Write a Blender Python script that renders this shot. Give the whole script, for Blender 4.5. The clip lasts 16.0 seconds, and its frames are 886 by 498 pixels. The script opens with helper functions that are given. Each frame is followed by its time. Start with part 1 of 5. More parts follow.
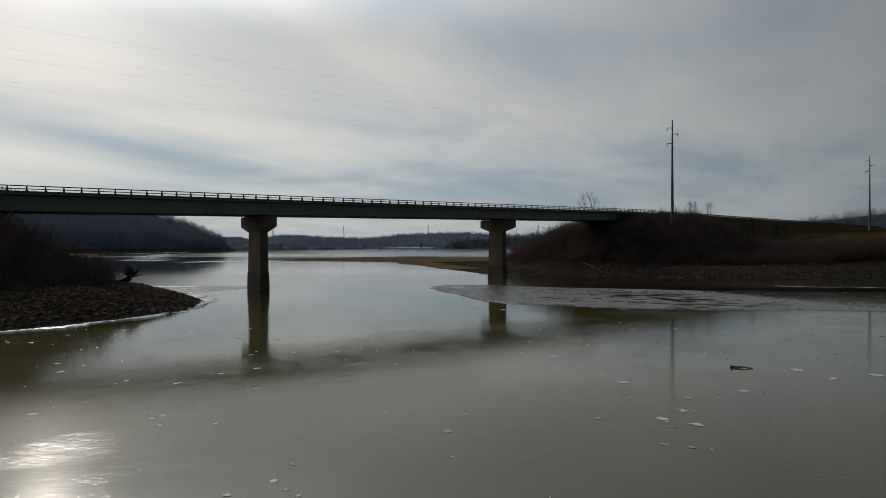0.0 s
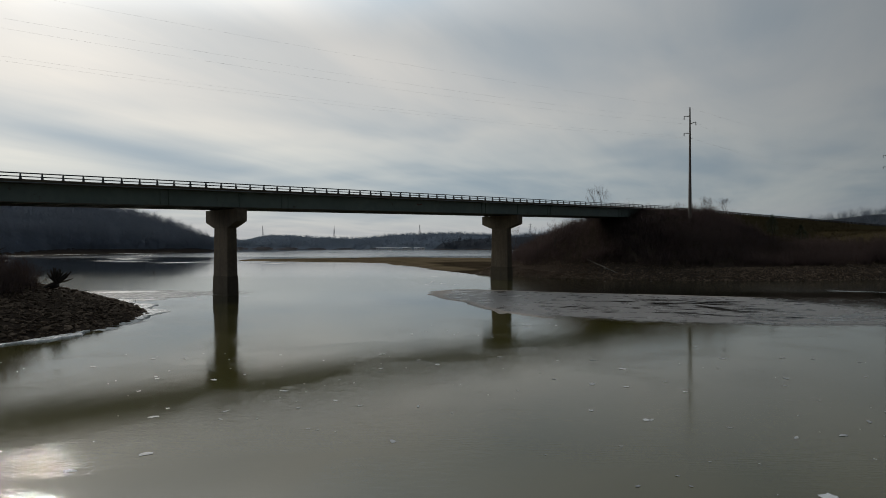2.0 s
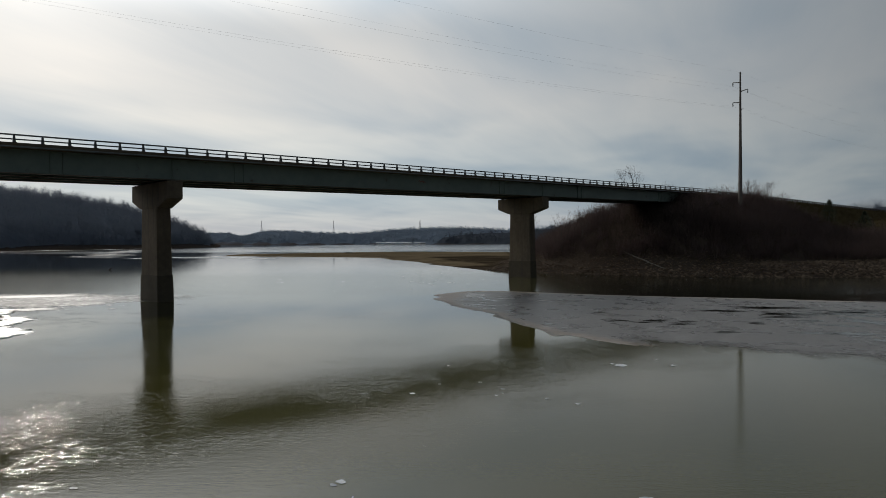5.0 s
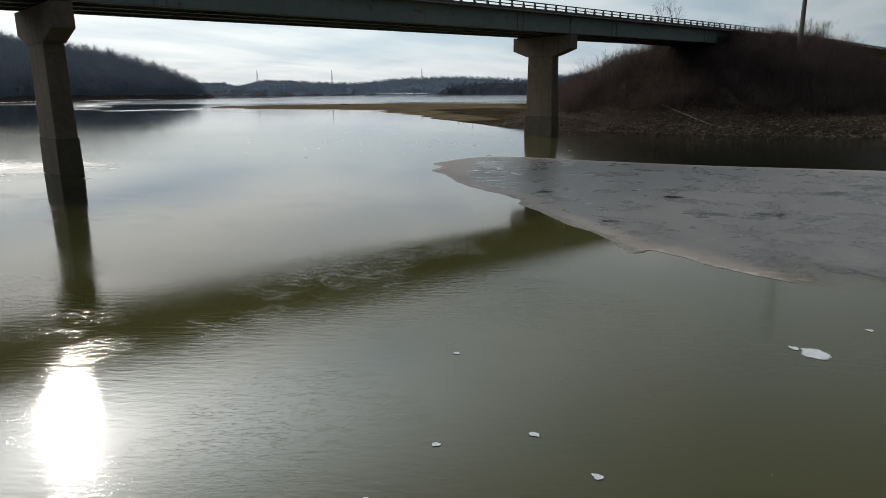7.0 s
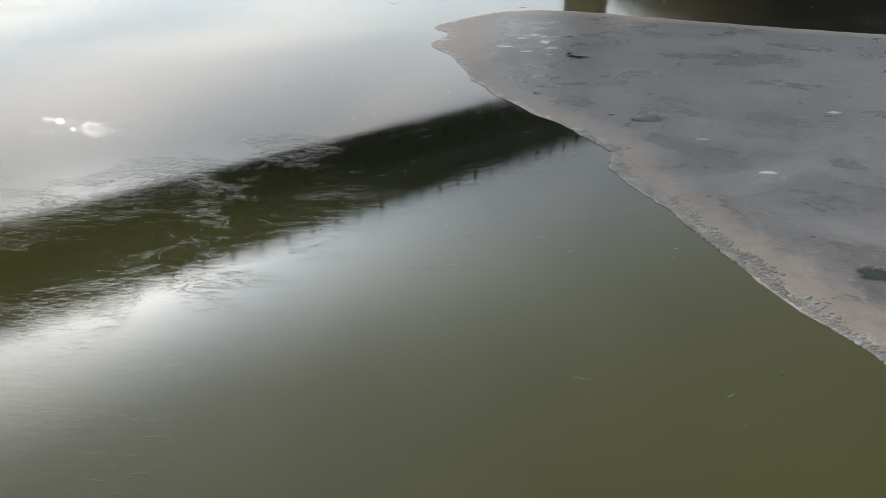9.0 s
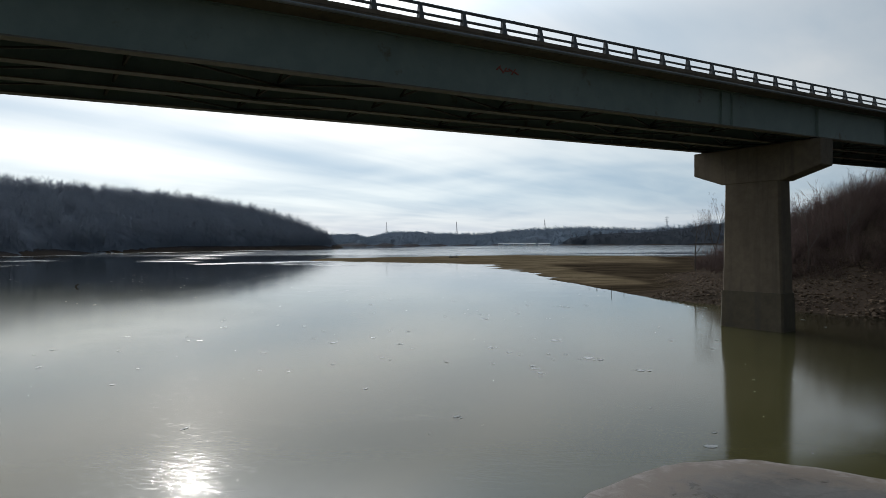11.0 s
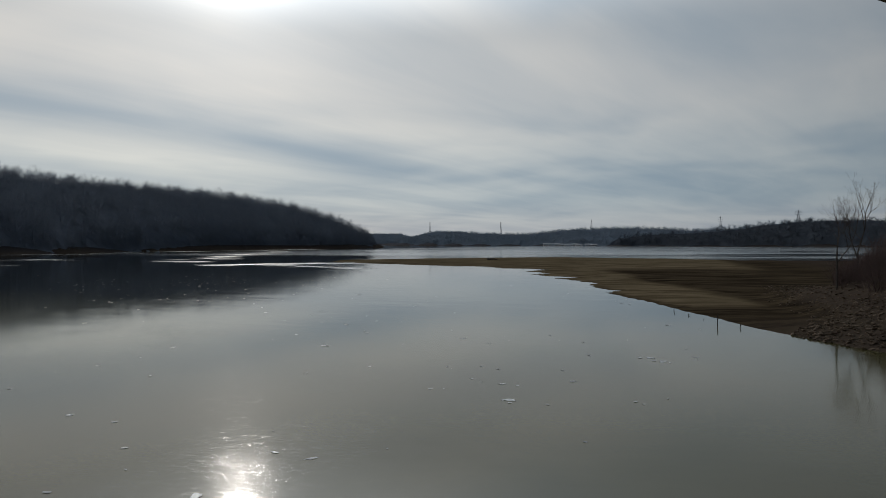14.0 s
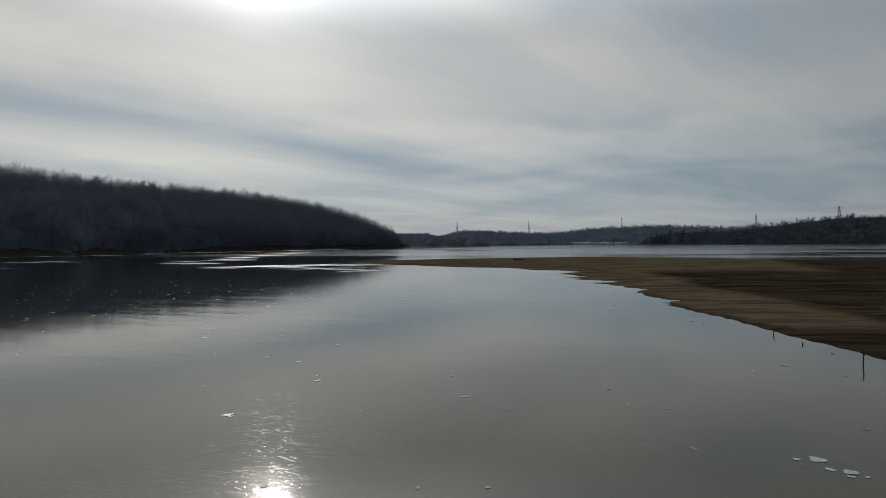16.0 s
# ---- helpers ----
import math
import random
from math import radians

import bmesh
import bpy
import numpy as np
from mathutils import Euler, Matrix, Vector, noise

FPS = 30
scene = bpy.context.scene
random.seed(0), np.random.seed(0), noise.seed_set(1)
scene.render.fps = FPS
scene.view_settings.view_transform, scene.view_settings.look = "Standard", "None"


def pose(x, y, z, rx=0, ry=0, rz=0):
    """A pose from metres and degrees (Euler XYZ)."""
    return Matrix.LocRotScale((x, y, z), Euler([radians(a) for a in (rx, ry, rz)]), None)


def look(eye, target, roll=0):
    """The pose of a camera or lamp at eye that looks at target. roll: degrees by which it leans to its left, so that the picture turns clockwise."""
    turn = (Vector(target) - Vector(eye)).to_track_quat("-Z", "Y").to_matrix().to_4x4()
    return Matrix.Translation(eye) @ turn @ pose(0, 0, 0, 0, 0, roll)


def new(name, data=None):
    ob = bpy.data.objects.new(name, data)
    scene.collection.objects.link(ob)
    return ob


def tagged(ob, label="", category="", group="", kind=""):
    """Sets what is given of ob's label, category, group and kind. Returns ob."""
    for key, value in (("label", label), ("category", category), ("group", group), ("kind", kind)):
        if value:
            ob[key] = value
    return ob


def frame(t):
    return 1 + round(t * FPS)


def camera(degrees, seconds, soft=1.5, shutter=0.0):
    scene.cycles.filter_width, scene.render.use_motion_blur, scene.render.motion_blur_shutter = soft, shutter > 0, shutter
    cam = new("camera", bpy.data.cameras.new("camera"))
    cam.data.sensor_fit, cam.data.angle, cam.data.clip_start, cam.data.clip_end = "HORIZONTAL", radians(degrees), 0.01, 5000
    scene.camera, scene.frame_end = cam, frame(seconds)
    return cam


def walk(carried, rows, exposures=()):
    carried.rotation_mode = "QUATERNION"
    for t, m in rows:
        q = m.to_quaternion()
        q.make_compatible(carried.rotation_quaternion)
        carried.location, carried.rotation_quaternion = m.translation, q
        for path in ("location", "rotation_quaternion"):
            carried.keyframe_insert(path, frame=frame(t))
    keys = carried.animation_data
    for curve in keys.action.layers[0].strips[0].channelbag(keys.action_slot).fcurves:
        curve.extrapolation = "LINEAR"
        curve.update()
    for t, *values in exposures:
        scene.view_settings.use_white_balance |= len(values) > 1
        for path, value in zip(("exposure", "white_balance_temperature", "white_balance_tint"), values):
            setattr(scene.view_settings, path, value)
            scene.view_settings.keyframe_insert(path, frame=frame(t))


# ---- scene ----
cam = camera(67.8, 16.0, soft=0.75)
PATH = [
    (0, (8.836, 6.227, 6.568), (8.706, 8.222, 6.56), -0.1),
    (0.5, (8.004, 9.985, 6.402), (7.902, 11.982, 6.395), -0.2),
    (1, (7.41, 13.698, 6.362), (7.309, 15.696, 6.355), -0.1),
    (1.5, (7.109, 17.341, 6.434), (7.006, 19.338, 6.425), -0.1),
    (2, (6.613, 21.401, 6.318), (6.51, 23.399, 6.311), -0.1),
    (2.5, (6.08, 25.481, 5.996), (5.976, 27.478, 5.998), -0.3),
    (3, (5.592, 29.456, 5.803), (5.49, 31.453, 5.809), -0.4),
    (5.3, (4.182, 47.352, 5.49), (4.078, 49.349, 5.449), -0.3),
    (5.5, (4.156, 49.017, 5.464), (4.051, 51.013, 5.399), -0.3),
    (6, (3.926, 52.971, 5.481), (3.818, 54.963, 5.33), -0.3),
    (6.5, (3.677, 56.977, 5.452), (3.567, 58.953, 5.164), -0.3),
    (7, (3.465, 60.998, 5.475), (3.354, 62.941, 5.013), -0.3),
    (7.5, (3.276, 65.668, 5.36), (3.166, 67.56, 4.723), -0.2),
    (8, (3.138, 70.176, 5.485), (3.025, 72.002, 4.676), -0.9),
    (8.5, (3.047, 74.951, 5.437), (2.933, 76.714, 4.499), -0.6),
    (9, (2.735, 79.639, 5.417), (2.596, 81.403, 4.485), -0.3),
    (9.5, (2.428, 84.401, 5.69), (2.181, 86.147, 4.745), -0.2),
    (10, (2.174, 89.605, 5.888), (1.897, 91.455, 5.179), -0.2),
    (10.1, (2.088, 90.656, 5.889), (1.811, 92.542, 5.283), -0.0),
    (10.2, (1.994, 91.654, 5.884), (1.708, 93.568, 5.378), -0.3),
    (12.3, (-0.02, 111.646, 5.906), (-0.602, 113.559, 5.893), -0.4),
    (12.5, (-0.297, 113.452, 5.941), (-0.879, 115.365, 5.927), -0.2),
    (13, (-1.014, 117.936, 5.984), (-1.597, 119.849, 5.97), -0.3),
    (13.5, (-1.805, 121.779, 5.963), (-2.403, 123.687, 5.948), -0.2),
    (14, (-2.482, 125.734, 5.979), (-3.089, 127.64, 5.962), -0.1),
    (14.5, (-3.16, 129.726, 5.97), (-3.789, 131.625, 5.954), -0.2),
    (15, (-4.059, 133.732, 5.966), (-4.709, 135.624, 5.95), -0.3),
    (15.5, (-5.006, 137.661, 5.902), (-5.675, 139.545, 5.885), -0.3),
    (16, (-5.952, 141.576, 5.896), (-6.639, 143.455, 5.878), -0.4),
]
# the camera levels out again soon after it has looked down
BETWEEN = [(4.5, (4.62, 41.2, 5.6), (4.515, 43.198, 5.585), -0.35), (10.45, (1.79, 94.15, 5.89), (1.45, 96.1, 5.62), -0.3), (10.75, (1.56, 97.15, 5.89), (1.13, 99.1, 5.86), -0.3), (11.4, (1.0, 103.3, 5.9), (0.5, 105.237, 5.886), -0.3)]
EXPOSURES = [(0, 0.14, 6800, 12), (2.5, 0.24, 6850, 12), (5.3, 0.34, 6750, 12), (6.0, 0.5, 6750, 12), (7.0, 0.92, 6700, 11), (7.5, 1.25, 6700, 11), (8.0, 1.42, 6720, 12), (8.5, 1.42, 6700, 12), (9.0, 1.68, 6600, 13), (9.6, 1.95, 6450, 14),
             (10.0, 1.8, 6350, 13), (10.4, 1.35, 6350, 12), (11.2, 0.74, 6400, 11), (12.3, 0.5, 6400, 11), (13.2, 0.2, 6450, 11), (14.5, -0.08, 6550, 11), (16, -0.1, 6600, 11)]
walk(cam, [(t, look(eye, target, roll)) for t, eye, target, roll in sorted(PATH + BETWEEN)], EXPOSURES)
CLOUD_SEED = 3.1
from mathutils.geometry import delaunay_2d_cdt

# ---------------------------------------------------------------- world, sun, exposure
SUN_AZ, SUN_EL = radians(-35.0), radians(23.8)
SUN_DIR = Vector((math.sin(SUN_AZ) * math.cos(SUN_EL), math.cos(SUN_AZ) * math.cos(SUN_EL), math.sin(SUN_EL)))


def nodes_of(tree):
    tree.nodes.clear()

    def n(kind, **kw):
        nd = tree.nodes.new(kind)
        for k, v in kw.items():
            nd.inputs[k].default_value = v
        return nd
    return n, tree.links.new


def maths(n, link, op, a, b=None, clamp=False):
    nd = n("ShaderNodeMath")
    nd.operation, nd.use_clamp = op, clamp
    for i, v in enumerate((a, b)):
        if v is None:
            continue
        if isinstance(v, (int, float)):
            nd.inputs[i].default_value = v
        else:
            link(v, nd.inputs[i])
    return nd.outputs[0]


def mixed(n, link, fac, a, b, mode="MIX"):
    nd = n("ShaderNodeMix")
    nd.data_type, nd.blend_type = "RGBA", mode
    for i, v in ((0, fac), (6, a), (7, b)):
        if isinstance(v, (int, float, tuple)):
            nd.inputs[i].default_value = v if not isinstance(v, tuple) or len(v) == 4 else (*v, 1)
        else:
            link(v, nd.inputs[i])
    return nd.outputs[2]


def ramp(n, link, fac, lo, hi):
    nd = n("ShaderNodeMapRange")
    nd.interpolation_type = "SMOOTHSTEP"
    nd.inputs[1].default_value, nd.inputs[2].default_value = lo, hi
    link(fac, nd.inputs[0])
    return nd.outputs[0]


world = bpy.data.worlds.new("world")
scene.world = world
world.use_nodes = True
n, link = nodes_of(world.node_tree)
sky = n("ShaderNodeTexSky")
sky.sky_type, sky.sun_disc = "NISHITA", False
sky.sun_elevation, sky.sun_rotation = SUN_EL, SUN_AZ
sky.air_density, sky.dust_density = 1.0, 2.0
coord = n("ShaderNodeTexCoord")
sep = n("ShaderNodeSeparateXYZ")
link(coord.outputs["Generated"], sep.inputs[0])
zz = maths(n, link, "ADD", maths(n, link, "MAXIMUM", sep.outputs[2], 0.0), 0.08)
plane = n("ShaderNodeCombineXYZ")
link(maths(n, link, "DIVIDE", sep.outputs[0], zz), plane.inputs[0])
link(maths(n, link, "DIVIDE", sep.outputs[1], zz), plane.inputs[1])
turned = n("ShaderNodeMapping")
turned.inputs["Rotation"].default_value = (0, 0, radians(23))
link(plane.outputs[0], turned.inputs[0])


def streaks(scale_across, scale_along, detail, seed, distortion=0.0):
    m = n("ShaderNodeMapping")
    m.inputs["Scale"].default_value = (scale_across, scale_along, 1)
    m.inputs["Location"].default_value = (seed, seed * 0.7, 0)
    link(turned.outputs[0], m.inputs[0])
    tex = n("ShaderNodeTexNoise", Scale=1.0, Detail=detail, Roughness=0.55, Distortion=distortion)
    link(m.outputs[0], tex.inputs["Vector"])
    return tex.outputs["Fac"]


# long cloud banks lie side by side across the sky: thick ones pale, gaps blue-grey
across = n("ShaderNodeSeparateXYZ")
link(turned.outputs[0], across.inputs[0])
warp = maths(n, link, "MULTIPLY", maths(n, link, "SUBTRACT", streaks(0.5, 0.25, 2.0, CLOUD_SEED, 0.2), 0.5), 0.45)
place = maths(n, link, "DIVIDE", maths(n, link, "ADD", maths(n, link, "ADD", across.outputs[0], warp), 6.0), 8.0)
banks = n("ShaderNodeValToRGB")
banks.color_ramp.interpolation = "B_SPLINE"
BANKS = [(-6.0, 0.45), (-5.3, 0.3), (-4.75, 1.0), (-4.3, 0.9), (-3.75, 0.0), (-3.45, 0.0), (-3.0, 0.8), (-2.6, 1.0), (-1.9, 0.6), (-1.5, 1.0), (-1.05, 0.35), (-0.5, 0.5), (0.2, 0.05), (1.0, 0.3), (1.9, 0.1)]
while len(banks.color_ramp.elements) < len(BANKS):
    banks.color_ramp.elements.new(0.5)
for e, (u, v) in zip(banks.color_ramp.elements, BANKS):
    e.position, e.color = (u + 6.0) / 8.0, (v, v, v, 1)
link(place, banks.inputs[0])
level = mixed(n, link, ramp(n, link, across.outputs[1], 2.7, 4.6), banks.outputs[0], (0.36, 0.36, 0.36))
broad = maths(n, link, "ADD", maths(n, link, "MULTIPLY", level, 0.70), maths(n, link, "MULTIPLY", ramp(n, link, streaks(0.55, 0.45, 3.0, 5.5, 0.4), 0.36, 0.64), 0.30))
fine = ramp(n, link, streaks(1.9, 0.5, 5.0, 8.4, 0.5), 0.28, 0.72)
cover = maths(n, link, "ADD", maths(n, link, "MULTIPLY", broad, 0.85), maths(n, link, "MULTIPLY", fine, 0.15))
dot = n("ShaderNodeVectorMath")
dot.operation = "DOT_PRODUCT"
dot.inputs[1].default_value = SUN_DIR
link(coord.outputs["Generated"], dot.inputs[0])
# sky made brighter to the west, largely out of view, to light the piers' left faces
west = n("ShaderNodeVectorMath")
west.operation = "DOT_PRODUCT"
west.inputs[1].default_value = (math.sin(radians(-60)), math.cos(radians(-60)), 0.05)
link(coord.outputs["Generated"], west.inputs[0])
near_sun = maths(n, link, "MAXIMUM", dot.outputs["Value"], 0.0)
wide = maths(n, link, "POWER", near_sun, 4.0)
close = maths(n, link, "POWER", near_sun, 60.0)
core = maths(n, link, "POWER", near_sun, 430.0)
pale = mixed(n, link, ramp(n, link, sep.outputs[2], 0.06, 0.24), (0.478, 0.512, 0.500), (0.530, 0.518, 0.486))
thin = mixed(n, link, cover, (0.132, 0.212, 0.290), pale)
# sky dimmed above the view and away from the sun, to darken the water
overhead = maths(n, link, "SUBTRACT", 1.0, maths(n, link, "MULTIPLY", maths(n, link, "MULTIPLY", ramp(n, link, sep.outputs[2], 0.33, 0.5), maths(n, link, "SUBTRACT", 1.0, ramp(n, link, dot.outputs["Value"], 0.6, 0.95))), 0.35))
# sun glow boosted in the part above the view, for its glint on the ice
lit = maths(n, link, "ADD", maths(n, link, "ADD", maths(n, link, "MULTIPLY", wide, 0.28), maths(n, link, "MULTIPLY", close, 0.45)),
            maths(n, link, "ADD", maths(n, link, "MULTIPLY", core, maths(n, link, "ADD", maths(n, link, "MULTIPLY", ramp(n, link, sep.outputs[2], 0.385, 0.43), 5.5), 2.0)), maths(n, link, "MULTIPLY", maths(n, link, "ADD", maths(n, link, "MULTIPLY", ramp(n, link, west.outputs["Value"], -0.8, 0.75), 0.8), 0.2), overhead)))
# brightness added to the unseen higher sky, to lift the reflections on the water
high = maths(n, link, "MULTIPLY", ramp(n, link, sep.outputs[2], 0.29, 0.43), maths(n, link, "SUBTRACT", 1.0, maths(n, link, "MULTIPLY", ramp(n, link, sep.outputs[2], 0.45, 0.64), 0.88)))
lit = maths(n, link, "ADD", lit, maths(n, link, "MULTIPLY", high, maths(n, link, "ADD", maths(n, link, "MULTIPLY", maths(n, link, "POWER", near_sun, 8.0), 2.8), maths(n, link, "MULTIPLY", maths(n, link, "MULTIPLY", maths(n, link, "POWER", near_sun, 22.0), 5.0), ramp(n, link, sep.outputs[2], 0.36, 0.46)))))
cloud = n("ShaderNodeVectorMath")
cloud.operation = "SCALE"
link(thin, cloud.inputs[0])
link(lit, cloud.inputs["Scale"])
low = maths(n, link, "SUBTRACT", 1.0, ramp(n, link, sep.outputs[2], 0.01, 0.07))
warmed = mixed(n, link, maths(n, link, "MULTIPLY", low, 0.28), cloud.outputs[0], (0.44, 0.405, 0.41))
bg_sky = n("ShaderNodeBackground", Strength=0.003)
link(sky.outputs[0], bg_sky.inputs[0])
bg_cloud = n("ShaderNodeBackground", Strength=1.0)
link(warmed, bg_cloud.inputs[0])
both = n("ShaderNodeAddShader")
link(bg_sky.outputs[0], both.inputs[0])
link(bg_cloud.outputs[0], both.inputs[1])
out = n("ShaderNodeOutputWorld")
link(both.outputs[0], out.inputs[0])

sun_data = bpy.data.lights.new("sun", "SUN")
sun_data.energy, sun_data.angle, sun_data.color = 0.42, radians(2.6), (1.0, 0.95, 0.87)
sun = new("sun", sun_data)
sun.matrix_world = look(SUN_DIR * 100, (0, 0, 0))


# ---------------------------------------------------------------- materials
def material(name, low, high, rough=0.8, grain=3.0, broad=0.25, bump=0.2, metal=0.0, spec=0.5, vary=0.0, extra=None, sheer=0.0):
    """Two scales of noise between two colours, a rougher or smoother sheen, and a fine bump."""
    m = bpy.data.materials.new(name)
    m.use_nodes = True
    n, link = nodes_of(m.node_tree)
    geo = n("ShaderNodeNewGeometry")
    a = n("ShaderNodeTexNoise", Scale=grain, Detail=6.0, Roughness=0.65)
    b = n("ShaderNodeTexNoise", Scale=broad, Detail=3.0, Roughness=0.5)
    link(geo.outputs["Position"], a.inputs["Vector"])
    link(geo.outputs["Position"], b.inputs["Vector"])
    f = maths(n, link, "ADD", maths(n, link, "MULTIPLY", ramp(n, link, a.outputs["Fac"], 0.3, 0.7), 0.55),
              maths(n, link, "MULTIPLY", ramp(n, link, b.outputs["Fac"], 0.35, 0.65), 0.45))
    col = mixed(n, link, f, low, high)
    if vary:
        info = n("ShaderNodeObjectInfo")
        isl = maths(n, link, "FRACT", maths(n, link, "ADD", info.outputs["Random"], geo.outputs["Random Per Island"]))
        k = maths(n, link, "ADD", maths(n, link, "MULTIPLY", isl, 2 * vary), 1 - vary)
        sc = n("ShaderNodeVectorMath")
        sc.operation = "SCALE"
        link(col, sc.inputs[0])
        link(k, sc.inputs["Scale"])
        col = sc.outputs[0]
    if extra:
        col = extra(n, link, geo, col)
    p = n("ShaderNodeBsdfPrincipled", Metallic=metal)
    p.inputs["Specular IOR Level"].default_value = spec
    link(col, p.inputs["Base Color"])
    link(maths(n, link, "ADD", maths(n, link, "MULTIPLY", a.outputs["Fac"], 0.2), rough - 0.1, True), p.inputs["Roughness"])
    if bump:
        bp = n("ShaderNodeBump", Strength=bump, Distance=0.05)
        link(a.outputs["Fac"], bp.inputs["Height"])
        link(bp.outputs[0], p.inputs["Normal"])
    o = n("ShaderNodeOutputMaterial")
    if sheer:
        glow = n("ShaderNodeBsdfTranslucent")
        link(col, glow.inputs[0])
        both = n("ShaderNodeMixShader", Fac=sheer)
        link(p.outputs[0], both.inputs[1])
        link(glow.outputs[0], both.inputs[2])
        link(both.outputs[0], o.inputs[0])
    else:
        link(p.outputs[0], o.inputs[0])
    return m


def toned(n, link, geo, col):
    """Each tree a little lighter, darker, browner or greyer than the next."""
    at = n("ShaderNodeAttribute")
    at.attribute_name = "tone"
    col = mixed(n, link, maths(n, link, "MULTIPLY", at.outputs["Fac"], 0.14), col, (0.11, 0.095, 0.085))
    sc = n("ShaderNodeVectorMath")
    sc.operation = "SCALE"
    link(col, sc.inputs[0])
    link(maths(n, link, "ADD", maths(n, link, "MULTIPLY", at.outputs["Fac"], 0.22), 0.89), sc.inputs["Scale"])
    return sc.outputs[0]


def streaked(n, link, geo, col):
    """Rain streaks and stains that run down a wall."""
    mp = n("ShaderNodeMapping")
    mp.inputs["Scale"].default_value = (1.6, 1.6, 0.12)
    link(geo.outputs["Position"], mp.inputs[0])
    t = n("ShaderNodeTexNoise", Scale=1.0, Detail=5.0, Roughness=0.6)
    link(mp.outputs[0], t.inputs["Vector"])
    return mixed(n, link, maths(n, link, "MULTIPLY", ramp(n, link, t.outputs["Fac"], 0.48, 0.75), 0.6), col, (0.07, 0.06, 0.05))


def rusty(n, link, geo, col):
    t = n("ShaderNodeTexNoise", Scale=0.9, Detail=7.0, Roughness=0.7)
    link(geo.outputs["Position"], t.inputs["Vector"])
    return mixed(n, link, maths(n, link, "MULTIPLY", ramp(n, link, t.outputs["Fac"], 0.58, 0.72), 0.7), col, (0.13, 0.075, 0.045))


CONCRETE = material("concrete", (0.13, 0.1, 0.07), (0.21, 0.165, 0.118), 0.85, 2.2, 0.35, 0.25, extra=streaked)
WET_CONCRETE = material("stained_concrete", (0.07, 0.056, 0.036), (0.125, 0.10, 0.065), 0.75, 2.6, 0.5, 0.3, extra=streaked)
GREEN_STEEL = material("green_painted_steel", (0.19, 0.25, 0.228), (0.25, 0.315, 0.288), 0.55, 1.2, 0.15, 0.05, extra=rusty)
RUST_STEEL = material("weathered_flange_paint", (0.12, 0.105, 0.085), (0.2, 0.175, 0.14), 0.7, 3.0, 0.4, 0.1, extra=rusty)
GALVANISED = material("galvanised_steel", (0.22, 0.23, 0.235), (0.32, 0.33, 0.33), 0.5, 6.0, 0.5, 0.03, metal=0.6)
BRACE_STEEL = material("dark_brace_steel", (0.035, 0.034, 0.03), (0.075, 0.062, 0.05), 0.8, 3.0, 0.4, 0.1)
RAIL_METAL = material("dull_aluminium", (0.09, 0.095, 0.10), (0.14, 0.145, 0.15), 0.6, 6.0, 0.5, 0.03)
OLD_RAIL = material("weathered_guardrail", (0.05, 0.045, 0.04), (0.095, 0.085, 0.075), 0.8, 5.0, 0.4, 0.1)
ASPHALT = material("asphalt", (0.04, 0.04, 0.042), (0.07, 0.07, 0.07), 0.9, 8.0, 0.3, 0.3)
STONE = material("riprap_stone", (0.1, 0.072, 0.053), (0.2, 0.147, 0.105), 0.85, 4.0, 0.5, 0.4, vary=0.38, spec=0.05)
BARK = material("grey_bark", (0.085, 0.07, 0.06), (0.15, 0.125, 0.105), 0.9, 6.0, 0.5, 0.3, vary=0.2)
TWIG = material("bare_twigs", (0.09, 0.067, 0.059), (0.165, 0.122, 0.107), 0.9, 3.0, 0.1, 0.0, vary=0.3, spec=0.0)
BRUSH = material("dark_brush", (0.1, 0.072, 0.067), (0.175, 0.126, 0.115), 0.95, 1.2, 0.12, 0.0, spec=0.0, extra=toned, sheer=0.5)
# the blue-grey of these three woods is distance haze put into the base colour
HAZED_WOODS = material("hazed_woods", (0.185, 0.222, 0.29), (0.22, 0.257, 0.315), 0.95, 0.2, 0.012, 0.0, spec=0.0, extra=toned, sheer=0.5)
HAZED_MID_WOODS = material("hazed_lakeside_woods", (0.115, 0.135, 0.165), (0.145, 0.165, 0.195), 0.95, 0.1, 0.008, 0.0, spec=0.0, extra=toned, sheer=0.5)
HAZED_FAR_WOODS = material("hazed_distant_woods", (0.26, 0.33, 0.42), (0.30, 0.365, 0.45), 0.95, 0.1, 0.008, 0.0, spec=0.0, extra=toned, sheer=0.5)
CEDAR = material("cedar_foliage", (0.03, 0.04, 0.02), (0.06, 0.07, 0.035), 0.9, 4.0, 0.5, 0.0, vary=0.3)
DRIFTWOOD = material("bleached_driftwood", (0.17, 0.145, 0.115), (0.30, 0.265, 0.22), 0.85, 5.0, 0.8, 0.4)
DARK_WOOD = material("wet_dark_wood", (0.03, 0.025, 0.02), (0.07, 0.055, 0.045), 0.8, 5.0, 0.8, 0.4)
POLE_STEEL = material("brown_weathering_pole", (0.13, 0.11, 0.095), (0.19, 0.165, 0.145), 0.75, 3.0, 0.3, 0.1)
WIRE = material("grey_cable", (0.55, 0.555, 0.56), (0.65, 0.655, 0.66), 0.5, 3.0, 0.3, 0.0)
DRY_GRASS = material("dry_grass", (0.045, 0.034, 0.018), (0.088, 0.067, 0.036), 0.95, 3.0, 0.15, 0.0, vary=0.3, spec=0.0)
WHITE_PAINT = material("white_paint", (0.72, 0.73, 0.74), (0.82, 0.82, 0.82), 0.6, 1.0, 0.1, 0.0)
